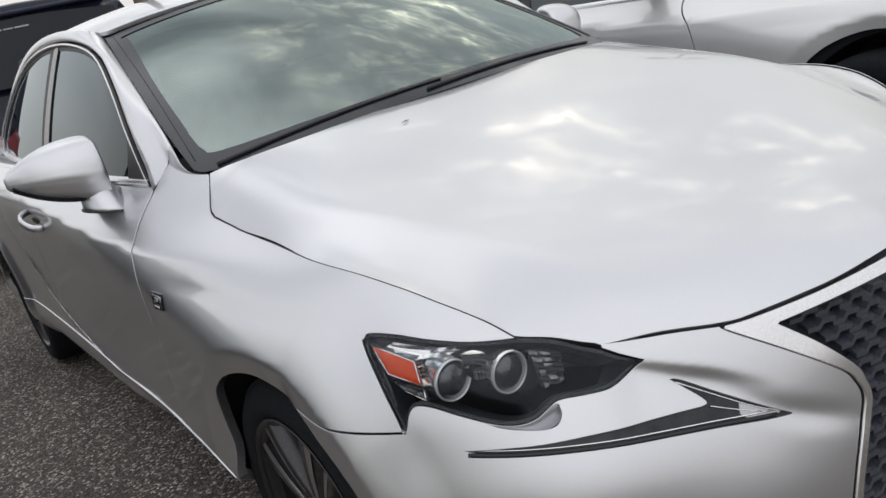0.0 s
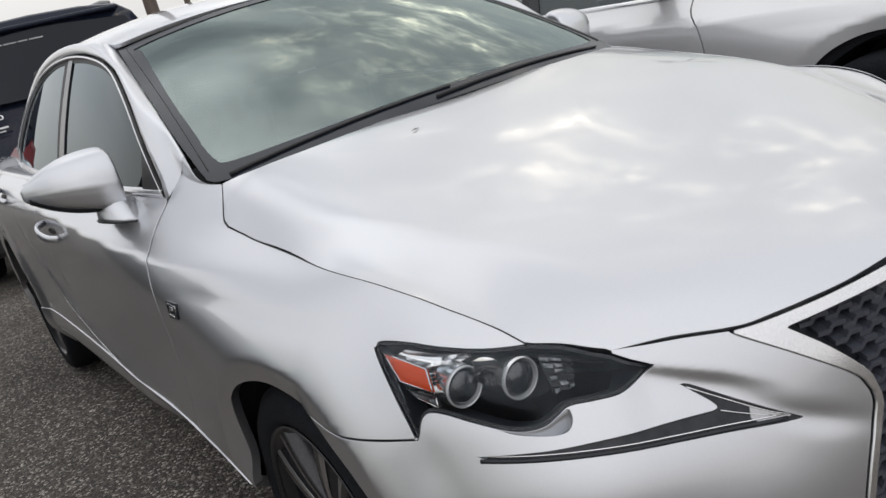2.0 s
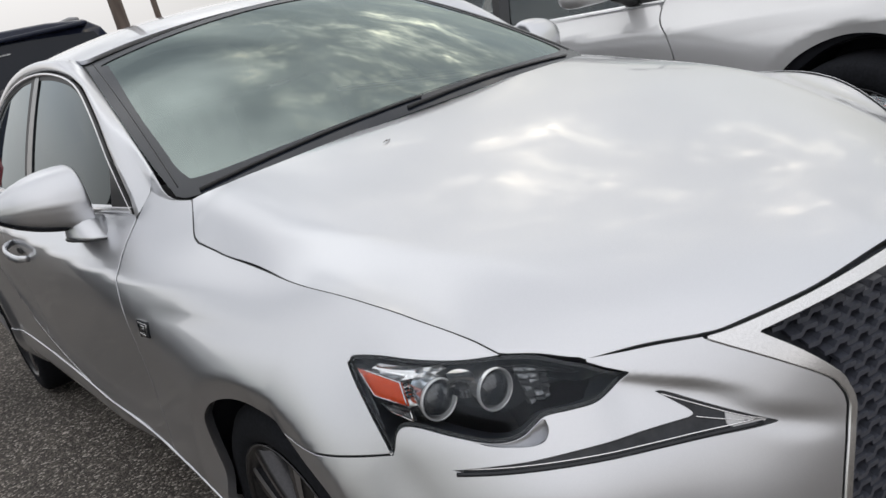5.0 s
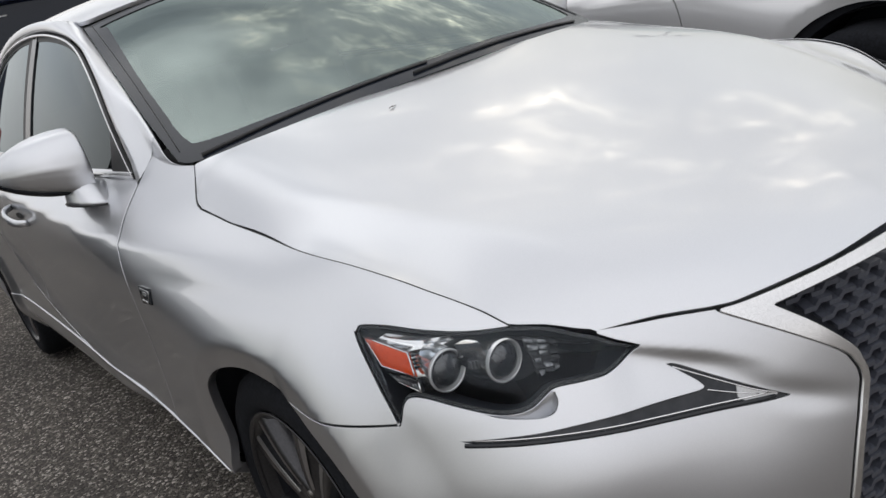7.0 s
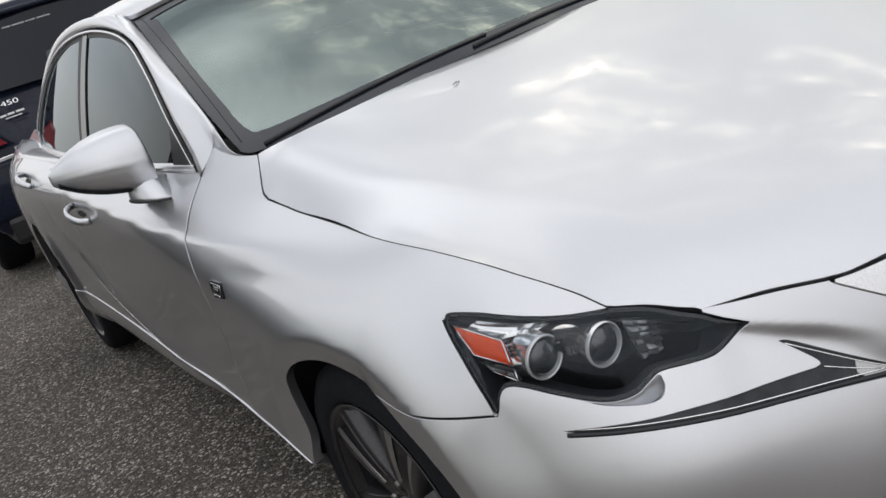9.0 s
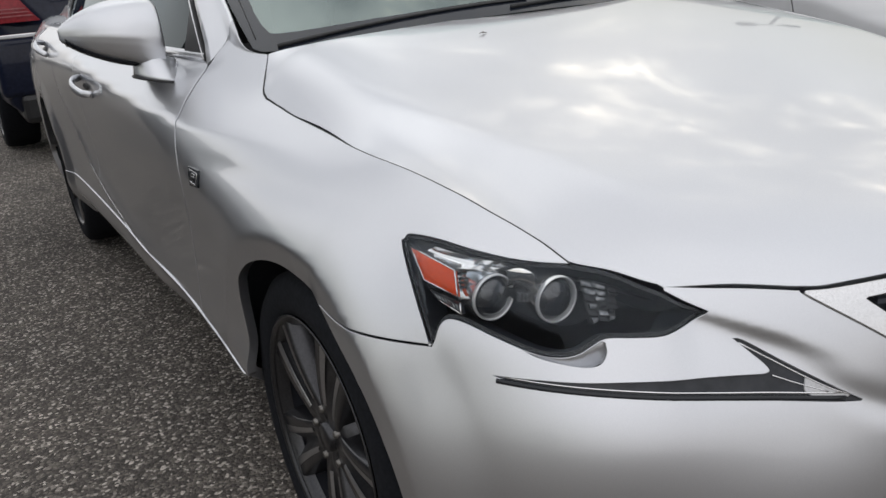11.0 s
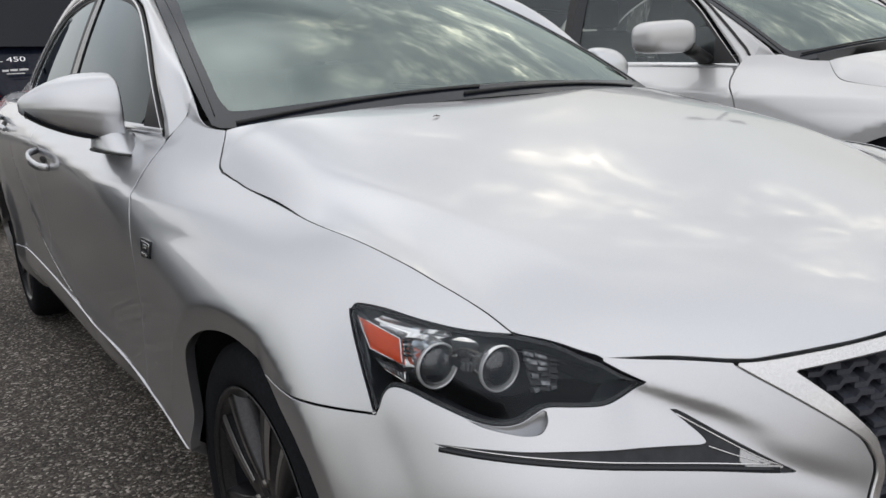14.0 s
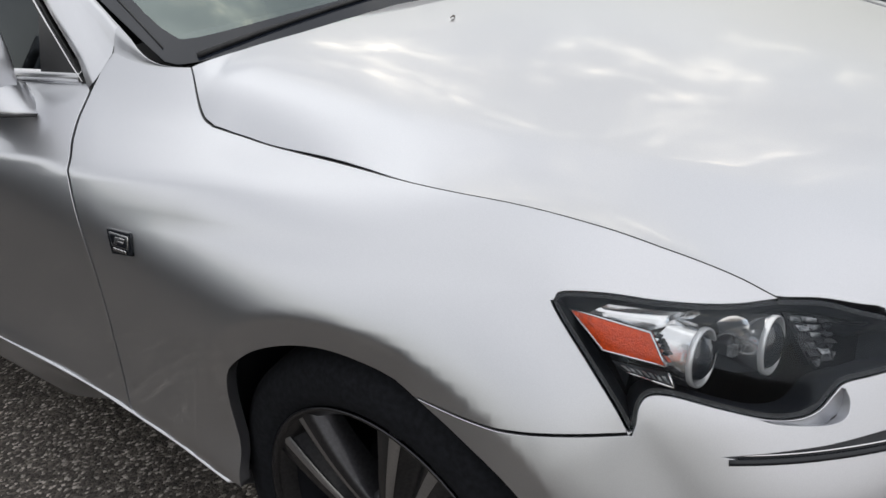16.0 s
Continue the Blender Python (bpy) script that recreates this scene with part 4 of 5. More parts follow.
    ob = part("window_trim", tube(arc, [.0012 + .0038 * min(1, k / 20) for k in range(len(arc))], 6), SATIN, fr, "bright metal strip over the windows")
    twin(ob, fl)


def shr2(o, k):
    return [(y + (2.15 - y) * k, z + (1.12 - z) * k) for y, z in o]


# ---- wheels ----
def wheel_kit():
    """One wheel about its own middle, its face to -x."""
    hub = part("wheel", lathe([(-.02, .001), (-.02, .075), (.0, .085), (.05, .085), (.05, .16), (.06, .165), (.075, .165), (.085, .16), (.085, .001)], 40), STEEL, None, "brake disc and hub")
    profile = [(.10, .235), (.112, .262), (.108, .295), (.095, .319), (.06, .326), (0, .3277), (-.06, .326), (-.095, .319), (-.110, .300), (-.115, .268), (-.108, .246), (-.100, .237), (-.09, .234)]
    part("tyre", lathe(profile, 72), RUBBER, hub)
    part("rim_barrel", lathe([(.10, .236), (.09, .225), (-.04, .212), (-.085, .220)], 72), DARK_BODY, hub)
    part("rim", lathe([(-.080, .216), (-.092, .222), (-.100, .232), (-.107, .240), (-.110, .243), (-.111, .238), (-.103, .233)], 72), GUNMETAL, hub, "dark grey alloy rim")
    for k in range(5):
        # a broad spoke of two blades with a groove between, proud at the rim and sunk at the hub
        rows, cuts = [], ([], [])
        for r in np.linspace(.026, .232, 14):
            f = (r - .026) / .206
            w = .030 + .036 * f + .010 * f ** 3
            front = -.088 - .012 * f - .006 * math.sin(math.pi * f)
            deep = .024 * min(1, max(0, (f - .12) * 2.5))
            side = .006 + .030 * (1 - .5 * f)
            rows.append([(front + side + .02, -w * 1.10, r), (front + .006, -w, r), (front, -w * .90, r), (front + .003, -w * .42, r), (front + deep, -w * .10, r), (front + deep, w * .10, r), (front + .003, w * .42, r), (front, w * .90, r), (front + .006, w, r), (front + side + .02, w * 1.10, r)])
            if f > .2:
                for q, sgn in zip(cuts, (-1, 1)):
                    q.append([(front + .0010, sgn * w * .62, r), (front + .0006, sgn * w * .46, r), (front + .0040, sgn * w * .36, r)])
        turn = Matrix.Rotation(radians(72 * k), 4, "X")
        bm = strip_mesh(rows)
        bmesh.ops.recalc_face_normals(bm, faces=bm.faces)
        bm.transform(turn)
        part("spoke", bm, GUNMETAL, hub)
        for q in cuts:
            bm = strip_mesh(q)
            bmesh.ops.recalc_face_normals(bm, faces=bm.faces)
            bm.transform(turn)
            part("machined_edge", bm, MACHINED, hub)
        a = radians(72 * k + 126)
        nut = lathe([(-.096, .001), (-.096, .007), (-.086, .009), (-.06, .009)], 8, middle=(0, .055 * math.cos(a), .055 * math.sin(a)))
        part("wheel_nut", nut, STEEL, hub)
    part("hub_plate", lathe([(-.086, .001), (-.087, .060), (-.082, .082), (-.05, .088)], 40), GUNMETAL, hub)
    part("centre_cap", lathe([(-.100, .001), (-.100, .022), (-.096, .028), (-.07, .030)], 28), GUNMETAL, hub)
    return hub


def put_wheel(kit, parent, m):
    made = copy_thing(kit, m)
    made.parent = parent
    return made


# ---- the silver sedan in front of the camera ----
def here(p):
    return Vector(p)


sedan = thing("silver_sedan", "metallic silver four-door sedan with dark alloy wheels, parked on asphalt", "car", "parked cars")
doors_f, doors_r, _ = sedan_shell(sedan, here, PAINT)
greenhouse(sedan, here, PAINT, SIDE_GLASS)
side_windows(sedan, (doors_f, doors_r), here, SIDE_GLASS)

# bumper
a0 = 68.5
bumper_edge = loop(gap(WING_GAP, 0, -.001)[::-1], gap(LAMP_UNDER[::-1], 0, -.002), [(.549, .674), (.581, .6885), (.604, .7005)], spline([(.604, .7040), (.55, .6995), (.5, .696), (.46, .6920), (.427, .6885)], 4), gap(BAND_OUT, .003, 0), [(.6, .13), (.9, .14), (1.0, .17)], arch(AXLE, 203, 180 - a0, None, n=30))
POCKET = loop(spline([(.806, .6455), (.779, .634), (.745, .626), (.716, .622), (.697, .625), (.688, .637), (.6890, .649)], 4), spline([(.6935, .6510), (.706, .6455), (.726, .6365), (.751, .6335), (.785, .6385), (.806, .6455)], 4)[:-1])


def pocket(s, z):
    """The hollow under the lamp's rounded corner: it leans in below the lamp."""
    lamp_z = float(np.interp(s, [.68, .706, .726, .751, .785, .81], [.654, .6455, .6365, .6335, .6385, .647]))
    return on_skin(s, z, -.002 - .75 * max(0, lamp_z - z))


bumper, _ = panel("front_bumper", bumper_edge, skin, PAINT, sedan, step=.0085, thick=.018, holes=[RUNNER, POCKET])
panel("lamp_pocket", POCKET, pocket, PAINT, bumper, step=.006, thick=0)
lamp_bed, _ = panel("running_light", [(s, z) for s, z in RUNNER], skin, SMOKED, bumper, "smoked wedge-shaped running light", step=.012, thick=0, push=-.005)
line_run = spline([(.835, .6105), (.776, .6045), (.655, .5925), (.509, .576), (.385, .560)], 6)
for out, r, mat, name in ((-.004, .0014, CHROME, "light_guide"), (-.002, .0040, GLOSS_BLACK, "lower_seal")):
    run = [(s, z - (.0050 if mat is GLOSS_BLACK else -.001)) for s, z in line_run]
    ob = part(name, tube([on_skin(s, z, out) for s, z in run], r, 6), mat, lamp_bed)
upper_run = spline([(.512, .632), (.465, .6045), (.407, .571), (.375, .557)], 6)
part("light_guide", tube([on_skin(s, z, -.004) for s, z in upper_run], .0014, 6), CHROME, lamp_bed)
part("light_guide", tube([on_skin(s, z, -.003) for s, z in spline([(.475, .592), (.44, .578), (.405, .565)], 4)], .0010, 6), CHROME, lamp_bed)

panel("light_tip", spline([(.432, .5850), (.404, .5700), (.378, .5575), (.395, .5575), (.425, .5625), (.436, .5710)], 3), skin, MACHINED, lamp_bed, "clear tip of the running light", both=False, step=.008, thick=.003, push=-.0035)

# grille: satin band, dark recess, stepped bars
band = loop(gap(BAND_OUT, -.002, 0), reversed(BAND_IN), spline([(.343, .6775), (.25, .687), (.15, .693), (0, .697)], 4), spline([(0, .713), (.10, .710), (.205, .704), (.30, .696), (.382, .6895), (.42, .689)], 4))
panel("grille_surround", band, outer(skin, .004), SATIN, sedan, "satin silver surround of the spindle grille", step=.012, thick=.03, lip=.003)
recess = loop([(0, .690), (.15, .690), (.25, .687), (.36, .680)], gap(BAND_IN, .01, 0), [(0, .13)])
grille, _ = panel("grille", recess, inner(skin, .055), LAMP_BLACK, sedan, "black stepped mesh grille", step=.05, thick=0)
step_bm = bmesh.new()
SHAPE = [(-.0235, -.0060), (-.004, -.0060), (.0035, .0030), (.0235, .0030), (.0235, .0105), (.0015, .0105), (-.006, .0015), (-.0235, .0015)]
front_ring = [step_bm.verts.new((x, 0, z)) for x, z in SHAPE]
back_ring = [step_bm.verts.new((x, .024, z * .8 + .006)) for x, z in SHAPE]
step_bm.faces.new(front_ring)
for k in range(8):
    step_bm.faces.new((front_ring[k], back_ring[k], back_ring[(k + 1) % 8], front_ring[(k + 1) % 8]))
bmesh.ops.recalc_face_normals(step_bm, faces=step_bm.faces)
step_mesh = bpy.data.meshes.new("grille_step")
step_bm.to_mesh(step_mesh)
step_bm.free()
step_mesh.materials.append(GRILLE_BLACK)
lim = np.array(loop([(-.02, .688), (.15, .687), (.25, .683), (.345, .675)], BAND_IN, [(-.02, .13)]))
for row in range(26):
    z = .672 - row * .0205
    for col in range(-1, 9):
        s = .022 + col * .0445 + (row % 2) * .02225
        if abs(s) < .4 and inside(np.array([[s + .018, z]]), [tuple(q) for q in lim])[0] and s > -.005:
            p, n, along = skin_out(s, z)
            p = p - n * .030
            for mirrored in (0, 1):
                way = Vector((n.x * (-1 if mirrored else 1), n.y, n.z))
                spot = Vector((p.x * (-1 if mirrored else 1), p.y, p.z))
                ob = part("grille_step", step_mesh, None, grille)
                rot = (-Vector((way.x, way.y, 0))).normalized().to_track_quat("Y", "Z")
                ob.matrix_local = Matrix.Translation(spot) @ rot.to_matrix().to_4x4() @ Matrix.Scale(-1 if mirrored else 1, 4, (1, 0, 0))

# head lamps
lamp_edge = loop(LAMP_TOP, LAMP_INNER, LAMP_UNDER, LAMP_OUTER)


def swell(s, z):
    """How far the lamp's cover stands out over the body's skin: most over the outer projector, nothing at the rim."""
    d = float(off_edge(np.array([[s, z]]), lamp_edge)[0])
    return .030 * ease(d / .032) * math.exp(-((s - .875) / .125) ** 4)


def lamp_skin(s, z):
    return on_skin(s, z, swell(s, z) - .0025)


lamp, lamp_twin = panel("headlight", lamp_edge, inner(skin, .085), LAMP_BLACK, sedan, "wedge headlight with two projectors, amber reflector and black bezel", step=.02, thick=0)
c_ob = part("lamp_cover", sheet("lamp_cover", lamp_edge, lamp_skin, step=.012, thick=.004), LENS_GLASS, lamp, "clear polycarbonate lamp cover")
c_ob.visible_shadow = False
twin(c_ob, lamp_twin).visible_shadow = False
edge_pts = np.array(lamp_edge)
nxt = np.roll(edge_pts, -1, 0) - np.roll(edge_pts, 1, 0)
nor = np.stack([-nxt[:, 1], nxt[:, 0]], 1) / np.maximum(np.linalg.norm(nxt, axis=1, keepdims=True), 1e-9)
if not inside(edge_pts[3:4] + nor[3:4] * .004, [tuple(q) for q in edge_pts])[0]:
    nor = -nor
wall_top, wall_low = ([tuple(q) for q in edge_pts + nor * k] for k in (.0036, .012))
w_ob = part("lamp_housing", strip_mesh([[on_skin(*q, -.004) for q in wall_top + wall_top[:1]], [on_skin(*q, -.060) for q in wall_low + wall_low[:1]]]), LAMP_BLACK, lamp)
twin(w_ob, lamp_twin)
border_in = [tuple(q) for q in edge_pts + nor * .0045]
seal = sheet("lamp_seal", lamp_edge, skin, step=.02, thick=0, push=-.0045, holes=[border_in])
s_ob = part("lamp_seal", seal, GLOSS_BLACK, lamp)
twin(s_ob, lamp_twin)


def lamp_bm(name, bm, mat, label=""):
    """A free-standing part of both head lamps."""
    bmesh.ops.recalc_face_normals(bm, faces=bm.faces)
    ob = part(name, bm, mat, lamp, label)
    twin(ob, lamp_twin)
    return ob


def patch(a, b, c, d, n, m, puff=0.0, sink=0.0):
    """A face over four corners, a little domed, with a turned-in edge."""
    way = (c - a).cross(d - b).normalized()
    if way.y > 0:
        way = -way
    rows = []
    for v in np.linspace(0, 1, m):
        rows.append([a.lerp(b, u).lerp(d.lerp(c, u), v) + way * puff * (1 - (2 * u - 1) ** 4) * (1 - (2 * v - 1) ** 4) for u in np.linspace(0, 1, n)])
    bm = strip_mesh(rows)
    if sink:
        rim = [q for q in rows[0]] + [r[-1] for r in rows[1:]] + rows[-1][-2::-1] + [r[0] for r in rows[-2:0:-1]]
        top = [bm.verts.new(q) for q in rim]
        low = [bm.verts.new(q - way * sink) for q in rim]
        for k in range(len(rim)):
            bm.faces.new((top[k], top[(k + 1) % len(rim)], low[(k + 1) % len(rim)], low[k]))
    return bm


AMB = [on_skin(*q) for q in ((.9935, .7515, .0015), (.9010, .7270, .0150), (.8900, .6985, .0165), (.9560, .7160, .0000))]
lamp_bm("amber_reflector", patch(*AMB, 14, 8, .0025, .006), AMBER, "orange honeycomb side reflector")
lamp_bm("amber_frame", tube([AMB[k].lerp(AMB[(k + 1) % 4], t) for k in range(4) for t in (0, .25, .5, .75)], .0013, 6, True), CHROME)
# the row of small diodes below it
LED = [on_skin(*q) for q in ((.9470, .7070, -.004), (.8870, .6925, .0130), (.8830, .6800, .0140), (.9330, .6970, -.003))]
lamp_bm("light_strip", patch(*LED, 8, 3, 0, .008), SMOKED, "row of small white diodes")
lamp_bm("light_strip_edge", tube([LED[3].lerp(LED[2], t) for t in np.linspace(0, 1, 6)] + [LED[2].lerp(LED[1], t) for t in (.5, 1)], .0012, 6), CHROME)
for k in range(7):
    u0, u1 = .10 + k * .122, .10 + k * .122 + .075
    q = [LED[0].lerp(LED[1], u).lerp(LED[3].lerp(LED[2], u), v) + Vector((-.0012, -.0012, .0005)) for u, v in ((u0, .28), (u1, .28), (u1 + .02, .74), (u0 + .02, .74))]
    lamp_bm("diode", patch(*q, 3, 3, .001, .003), CLEAR_LAMP)
# bright wall between the amber reflector and the outer projector
rows = []
for v in np.linspace(0, 1, 9):
    edge = AMB[1].lerp(AMB[2], v) + Vector((0, -.001, -.006 * v))
    rows.append([edge.lerp(Vector((-.700, -.405, .735 - .058 * v)), u) + Vector((.004, .012, 0)) * math.sin(math.pi * u) for u in np.linspace(0, 1, 7)])
lamp_bm("reflector_bowl", strip_mesh(rows), BOWL, "bright reflector bowl")
rows = []
for u in np.linspace(0, 1, 12):
    a, b = AMB[0].lerp(AMB[1], .25 + .75 * u) + Vector((.001, .001, .002)), on_skin(.945 - .090 * u, .7545 - .0135 * u, .004)
    rows.append([a.lerp(b, v) + Vector((.003, .004, -.003)) * math.sin(math.pi * v) for v in np.linspace(0, 1, 5)])
rows += [[r + Vector((.016 * k, -.006 * k, -.003 * k)) for r in rows[-1]] for k in (1, 2, 3)]
lamp_bm("reflector_bowl", strip_mesh(rows), BOWL, "bright reflector bowl")
for k in range(4):
    q = AMB[1].lerp(AMB[2], .18 + .17 * k) + Vector((.006, -.006, .001))
    lamp_bm("bowl_slot", block(q.x - .0035, q.x + .0035, q.y - .001, q.y + .006, q.z - .0012, q.z + .0012, .0006), GLOSS_BLACK)
# projectors: both look straight ahead
for middle, r, barrel in ((Vector((-.7115, -.4500, .7006)), .0325, ((0, 1.0), (.012, 1.02), (.035, 1.10), (.060, 1.22))), (Vector((-.6430, -.4965, .6930)), .0330, ((0, .99), (.012, .95), (.040, .72), (.072, .48)))):
    m = Matrix.Translation(middle)
    pieces = (("projector_ring", [(.005, r - .0015), (.0, r), (-.0035, r - .0004), (-.0045, r - .0018), (-.0030, r - .0034), (.004, r - .0042)], RING_WHITE, "pale ring round a projector lens"),
              ("projector_lens", [(.006, r - .0035), (.001, r - .0050), (-.0055, r - .0110), (-.0100, r - .0190), (-.0118, r - .0260), (-.0122, .0005)], LAMP_GLASS, "dark domed projector lens"),
              ("projector_barrel", [(.002 + along, r * k) for along, k in barrel], BOWL, "chromed projector barrel"))
    for name, profile, mat, lab in pieces:
        bm = lathe(profile, 48, "y")
        bm.transform(m)
        lamp_bm(name, bm, mat, lab)
# the joint between them
bm = block(-.684, -.668, -.468, -.440, .690, .708, .004, 3)
lamp_bm("projector_mount", bm, SMOKED)
for k in range(3):
    lamp_bm("mount_rib", block(-.685 + .006 * k, -.682 + .006 * k, -.473, -.466, .692 - .002 * k, .705 - .002 * k, .001), CLEAR_LAMP)
# the bright bridge over the joint
rows = []
for u in np.linspace(0, 1, 8):
    mid = Vector((-.694, -.462, .7255)).lerp(Vector((-.664, -.482, .7195)), u)
    rows.append([mid + Vector((0, .026 * (1 - math.cos(v)), -.020 * math.sin(v) + .006 * math.sin(math.pi * u))) for v in np.linspace(-.5, 1.2, 6)])
lamp_bm("reflector_bridge", strip_mesh(rows), BOWL, "bright bridge between the projectors")
# inner reflector of cut facets
rnd = random.Random(5)
face = [on_skin(*q) for q in ((.716, .722, -.016), (.664, .712, -.020), (.668, .676, -.022), (.704, .672, -.018))]
lamp_bm("clear_reflector", patch(*[q + Vector((.004, .008, 0)) for q in face], 5, 5, .002, .010), SMOKED, "clear inner reflector cut into facets")
for row in range(6):
    for col in range(3):
        u0, v0 = col / 3 + .03 + .02 * (row % 2), row / 6 + .02
        q = [face[0].lerp(face[1], u).lerp(face[3].lerp(face[2], u), v) + Vector((0, rnd.uniform(-.004, .003), 0)) for u, v in ((u0, v0), (u0 + .26, v0 + .02), (u0 + .26, v0 + .12), (u0, v0 + .11))]
        lamp_bm("reflector_facet", patch(*q, 3, 3, .0015, .004), SMOKED if rnd.random() < .55 else CLEAR_LAMP)

# small badge on the wing
badge_o = [(1.810, .758), (1.748, .757), (1.747, .724), (1.806, .719)]
badge, _ = panel("wing_badge", badge_o, skin, GLOSS_BLACK, sedan, "small black badge with a bright emblem", step=.01, thick=.004, push=.004)
mk = lambda u, v: (1.809 - .058 * u - .002 * v, .757 - .034 * v - .002 * u)
part("emblem_frame", sheet("emblem_frame", [mk(.08, .08), mk(.95, .10), mk(.90, .68), mk(.14, .70)], skin, step=.01, thick=.001, push=.0048), SATIN, badge)
part("emblem_field", sheet("emblem_field", [mk(.14, .14), mk(.88, .16), mk(.84, .61), mk(.20, .63)], skin, step=.01, thick=.001, push=.0056), GLOSS_BLACK, badge)
for q in ([(.28, .56), (.40, .22), (.82, .22), (.80, .31), (.50, .31), (.40, .56)], [(.47, .38), (.74, .38), (.72, .46), (.44, .46)], [(.2, .76), (.32, .76), (.32, .9), (.2, .9)], [(.36, .76), (.48, .76), (.48, .9), (.36, .9)], [(.52, .76), (.64, .76), (.64, .9), (.52, .9)], [(.68, .76), (.80, .76), (.80, .9), (.68, .9)]):
    part("emblem_bar", sheet("emblem_bar", [mk(*c) for c in q], skin, step=.02, thick=.001, push=.0064), SATIN, badge)

# door handles
for s, z, door in ((2.84, .845, doors_f[0]), (3.72, .915, doors_r[0])):
    p, n, along = skin_out(s, z)
    up = n.cross(along).normalized()
    if up.z < 0:
        up = -up
    rows = []
    for f in np.linspace(0, 1, 13):
        lift = .004 + .036 * math.sin(math.pi * min(1, max(0, f))) ** .45
        half = .0105 + .0045 * math.sin(math.pi * f)
        c = p + along * (f - .5) * .17 + up * (.040 * (f - .5)) + n * lift
        rows.append([c + up * half * math.cos(a) + n * .0075 * math.sin(a) for a in np.linspace(0, 2 * math.pi, 10, False)])
    part("door_handle", rings_mesh(rows), PAINT, door, "body-coloured pull handle")
    # black patch laid on the door as the shade behind the handle
    part("handle_shadow_gap", sheet("handle_shadow_gap", [(s + .045 * math.cos(a), z - .002 + .009 * math.sin(a)) for a in np.linspace(0, 2 * math.pi, 18, False)], skin, step=.02, thick=.001, push=.0035), SEAL, door)


# door mirrors: flat at the back, a domed cap above a crease, tucked in below it
SECTION = spline([(1, -.70), (1, .0), (.98, .62), (.86, .88), (.45, 1.0), (-.05, .97), (-.5, .80), (-.86, .36), (-1, -.14)], 4)[:-1] + [(-1, -.14), (-.985, -.22)] + spline([(-.985, -.22), (-.95, -.46), (-.80, -.84), (-.35, -.98), (.6, -1.0), (.92, -.92), (1, -.70)], 4)[1:-1]

def mirror_shell():
    tops = [(0, 1.086), (.06, 1.096), (.25, 1.099), (.5, 1.094), (.75, 1.076), (.92, 1.055), (1, 1.042)]
    lows = [(0, .930), (.08, .928), (.2, .934), (.32, .944), (.5, .957), (.75, .979), (.92, 1.000), (1, 1.012)]
    fronts = [(0, .778), (.2, .772), (.5, .785), (.8, .825), (1, .890)]
    backs = [(0, .875), (.2, .905), (.5, .915), (.8, .920), (1, .905)]
    get = lambda t, u: blend([a for a, _ in t], [b for _, b in t], u)
    rows = []
    for u in (0, .02, .06, .12, .2, .3, .42, .55, .68, .8, .88, .94, .98, 1):
        x = -.792 - .213 * u
        zt, zb, yf, yb = get(tops, u), get(lows, u), get(fronts, u), get(backs, u)
        zc, hz, yc, hy = (zt + zb) / 2, (zt - zb) / 2, (yf + yb) / 2, (yb - yf) / 2
        k = 1 - .22 * (u == 1) - .05 * (u == 0)
        ring = []
        for v, w in SECTION:
            ring.append((x, yc + k * hy * v, zc + k * hz * w))
        rows.append(ring)
    return rows


rows = mirror_shell()
mirror = part("door_mirror", rings_mesh(rows), PAINT, doors_f[0], "silver wing mirror housing")
keel = []
for u in np.linspace(.10, .96, 12):
    x = -.792 - .213 * u
    zb = blend([.08, .25, .5, .75, .92, 1], [.956, .944, .955, .977, 1.000, 1.014], u)
    yf = blend([0, .2, .5, .8, 1], [.815, .800, .805, .838, .890], u)
    keel.append([(x, yf - .004, zb + .012), (x, yf - .006, zb + .005), (x, yf + .012, zb - .003), (x, .90, zb - .003)])
km = strip_mesh(keel)
bmesh.ops.recalc_face_normals(km, faces=km.faces)
part("mirror_lower_trim", km, GLOSS_BLACK, mirror)
foot = []
for f in np.linspace(0, 1, 6):
    c = Vector((-.812, .835, .962)).lerp(Vector((-.803, .822, .902)), f)
    foot.append([c + Vector((.042 * math.cos(a) * (1.15 + .35 * f), (.050 + .050 * f) * math.sin(a) + .012 * f, -.012 * math.cos(a))) for a in np.linspace(0, 2 * math.pi, 16, False)])
part("mirror_foot", rings_mesh(foot), PAINT, mirror)
part("mirror_foot_seal", tube([q + Vector((0, 0, .001)) for q in foot[-1]], .003, 6, True), SEAL, mirror)
face = [[(-.80 - .19 * u, .922 + .004 * u, .985 + .085 * v * (1 - .35 * u) + .012 * u) for u in np.linspace(0, 1, 6)] for v in np.linspace(0, 1, 4)]
part("mirror_glass", strip_mesh(face), CHROME, mirror)
other = part("door_mirror", rings_mesh([[(-x, y, z) for x, y, z in r] for r in rows]), PAINT, doors_f[1], "silver wing mirror housing")
part("mirror_foot", rings_mesh([[(-q.x, q.y, q.z) for q in r] for r in foot]), PAINT, other)
part("mirror_lower_trim", strip_mesh([[(-x, y, z) for x, y, z in r] for r in keel]), GLOSS_BLACK, other)

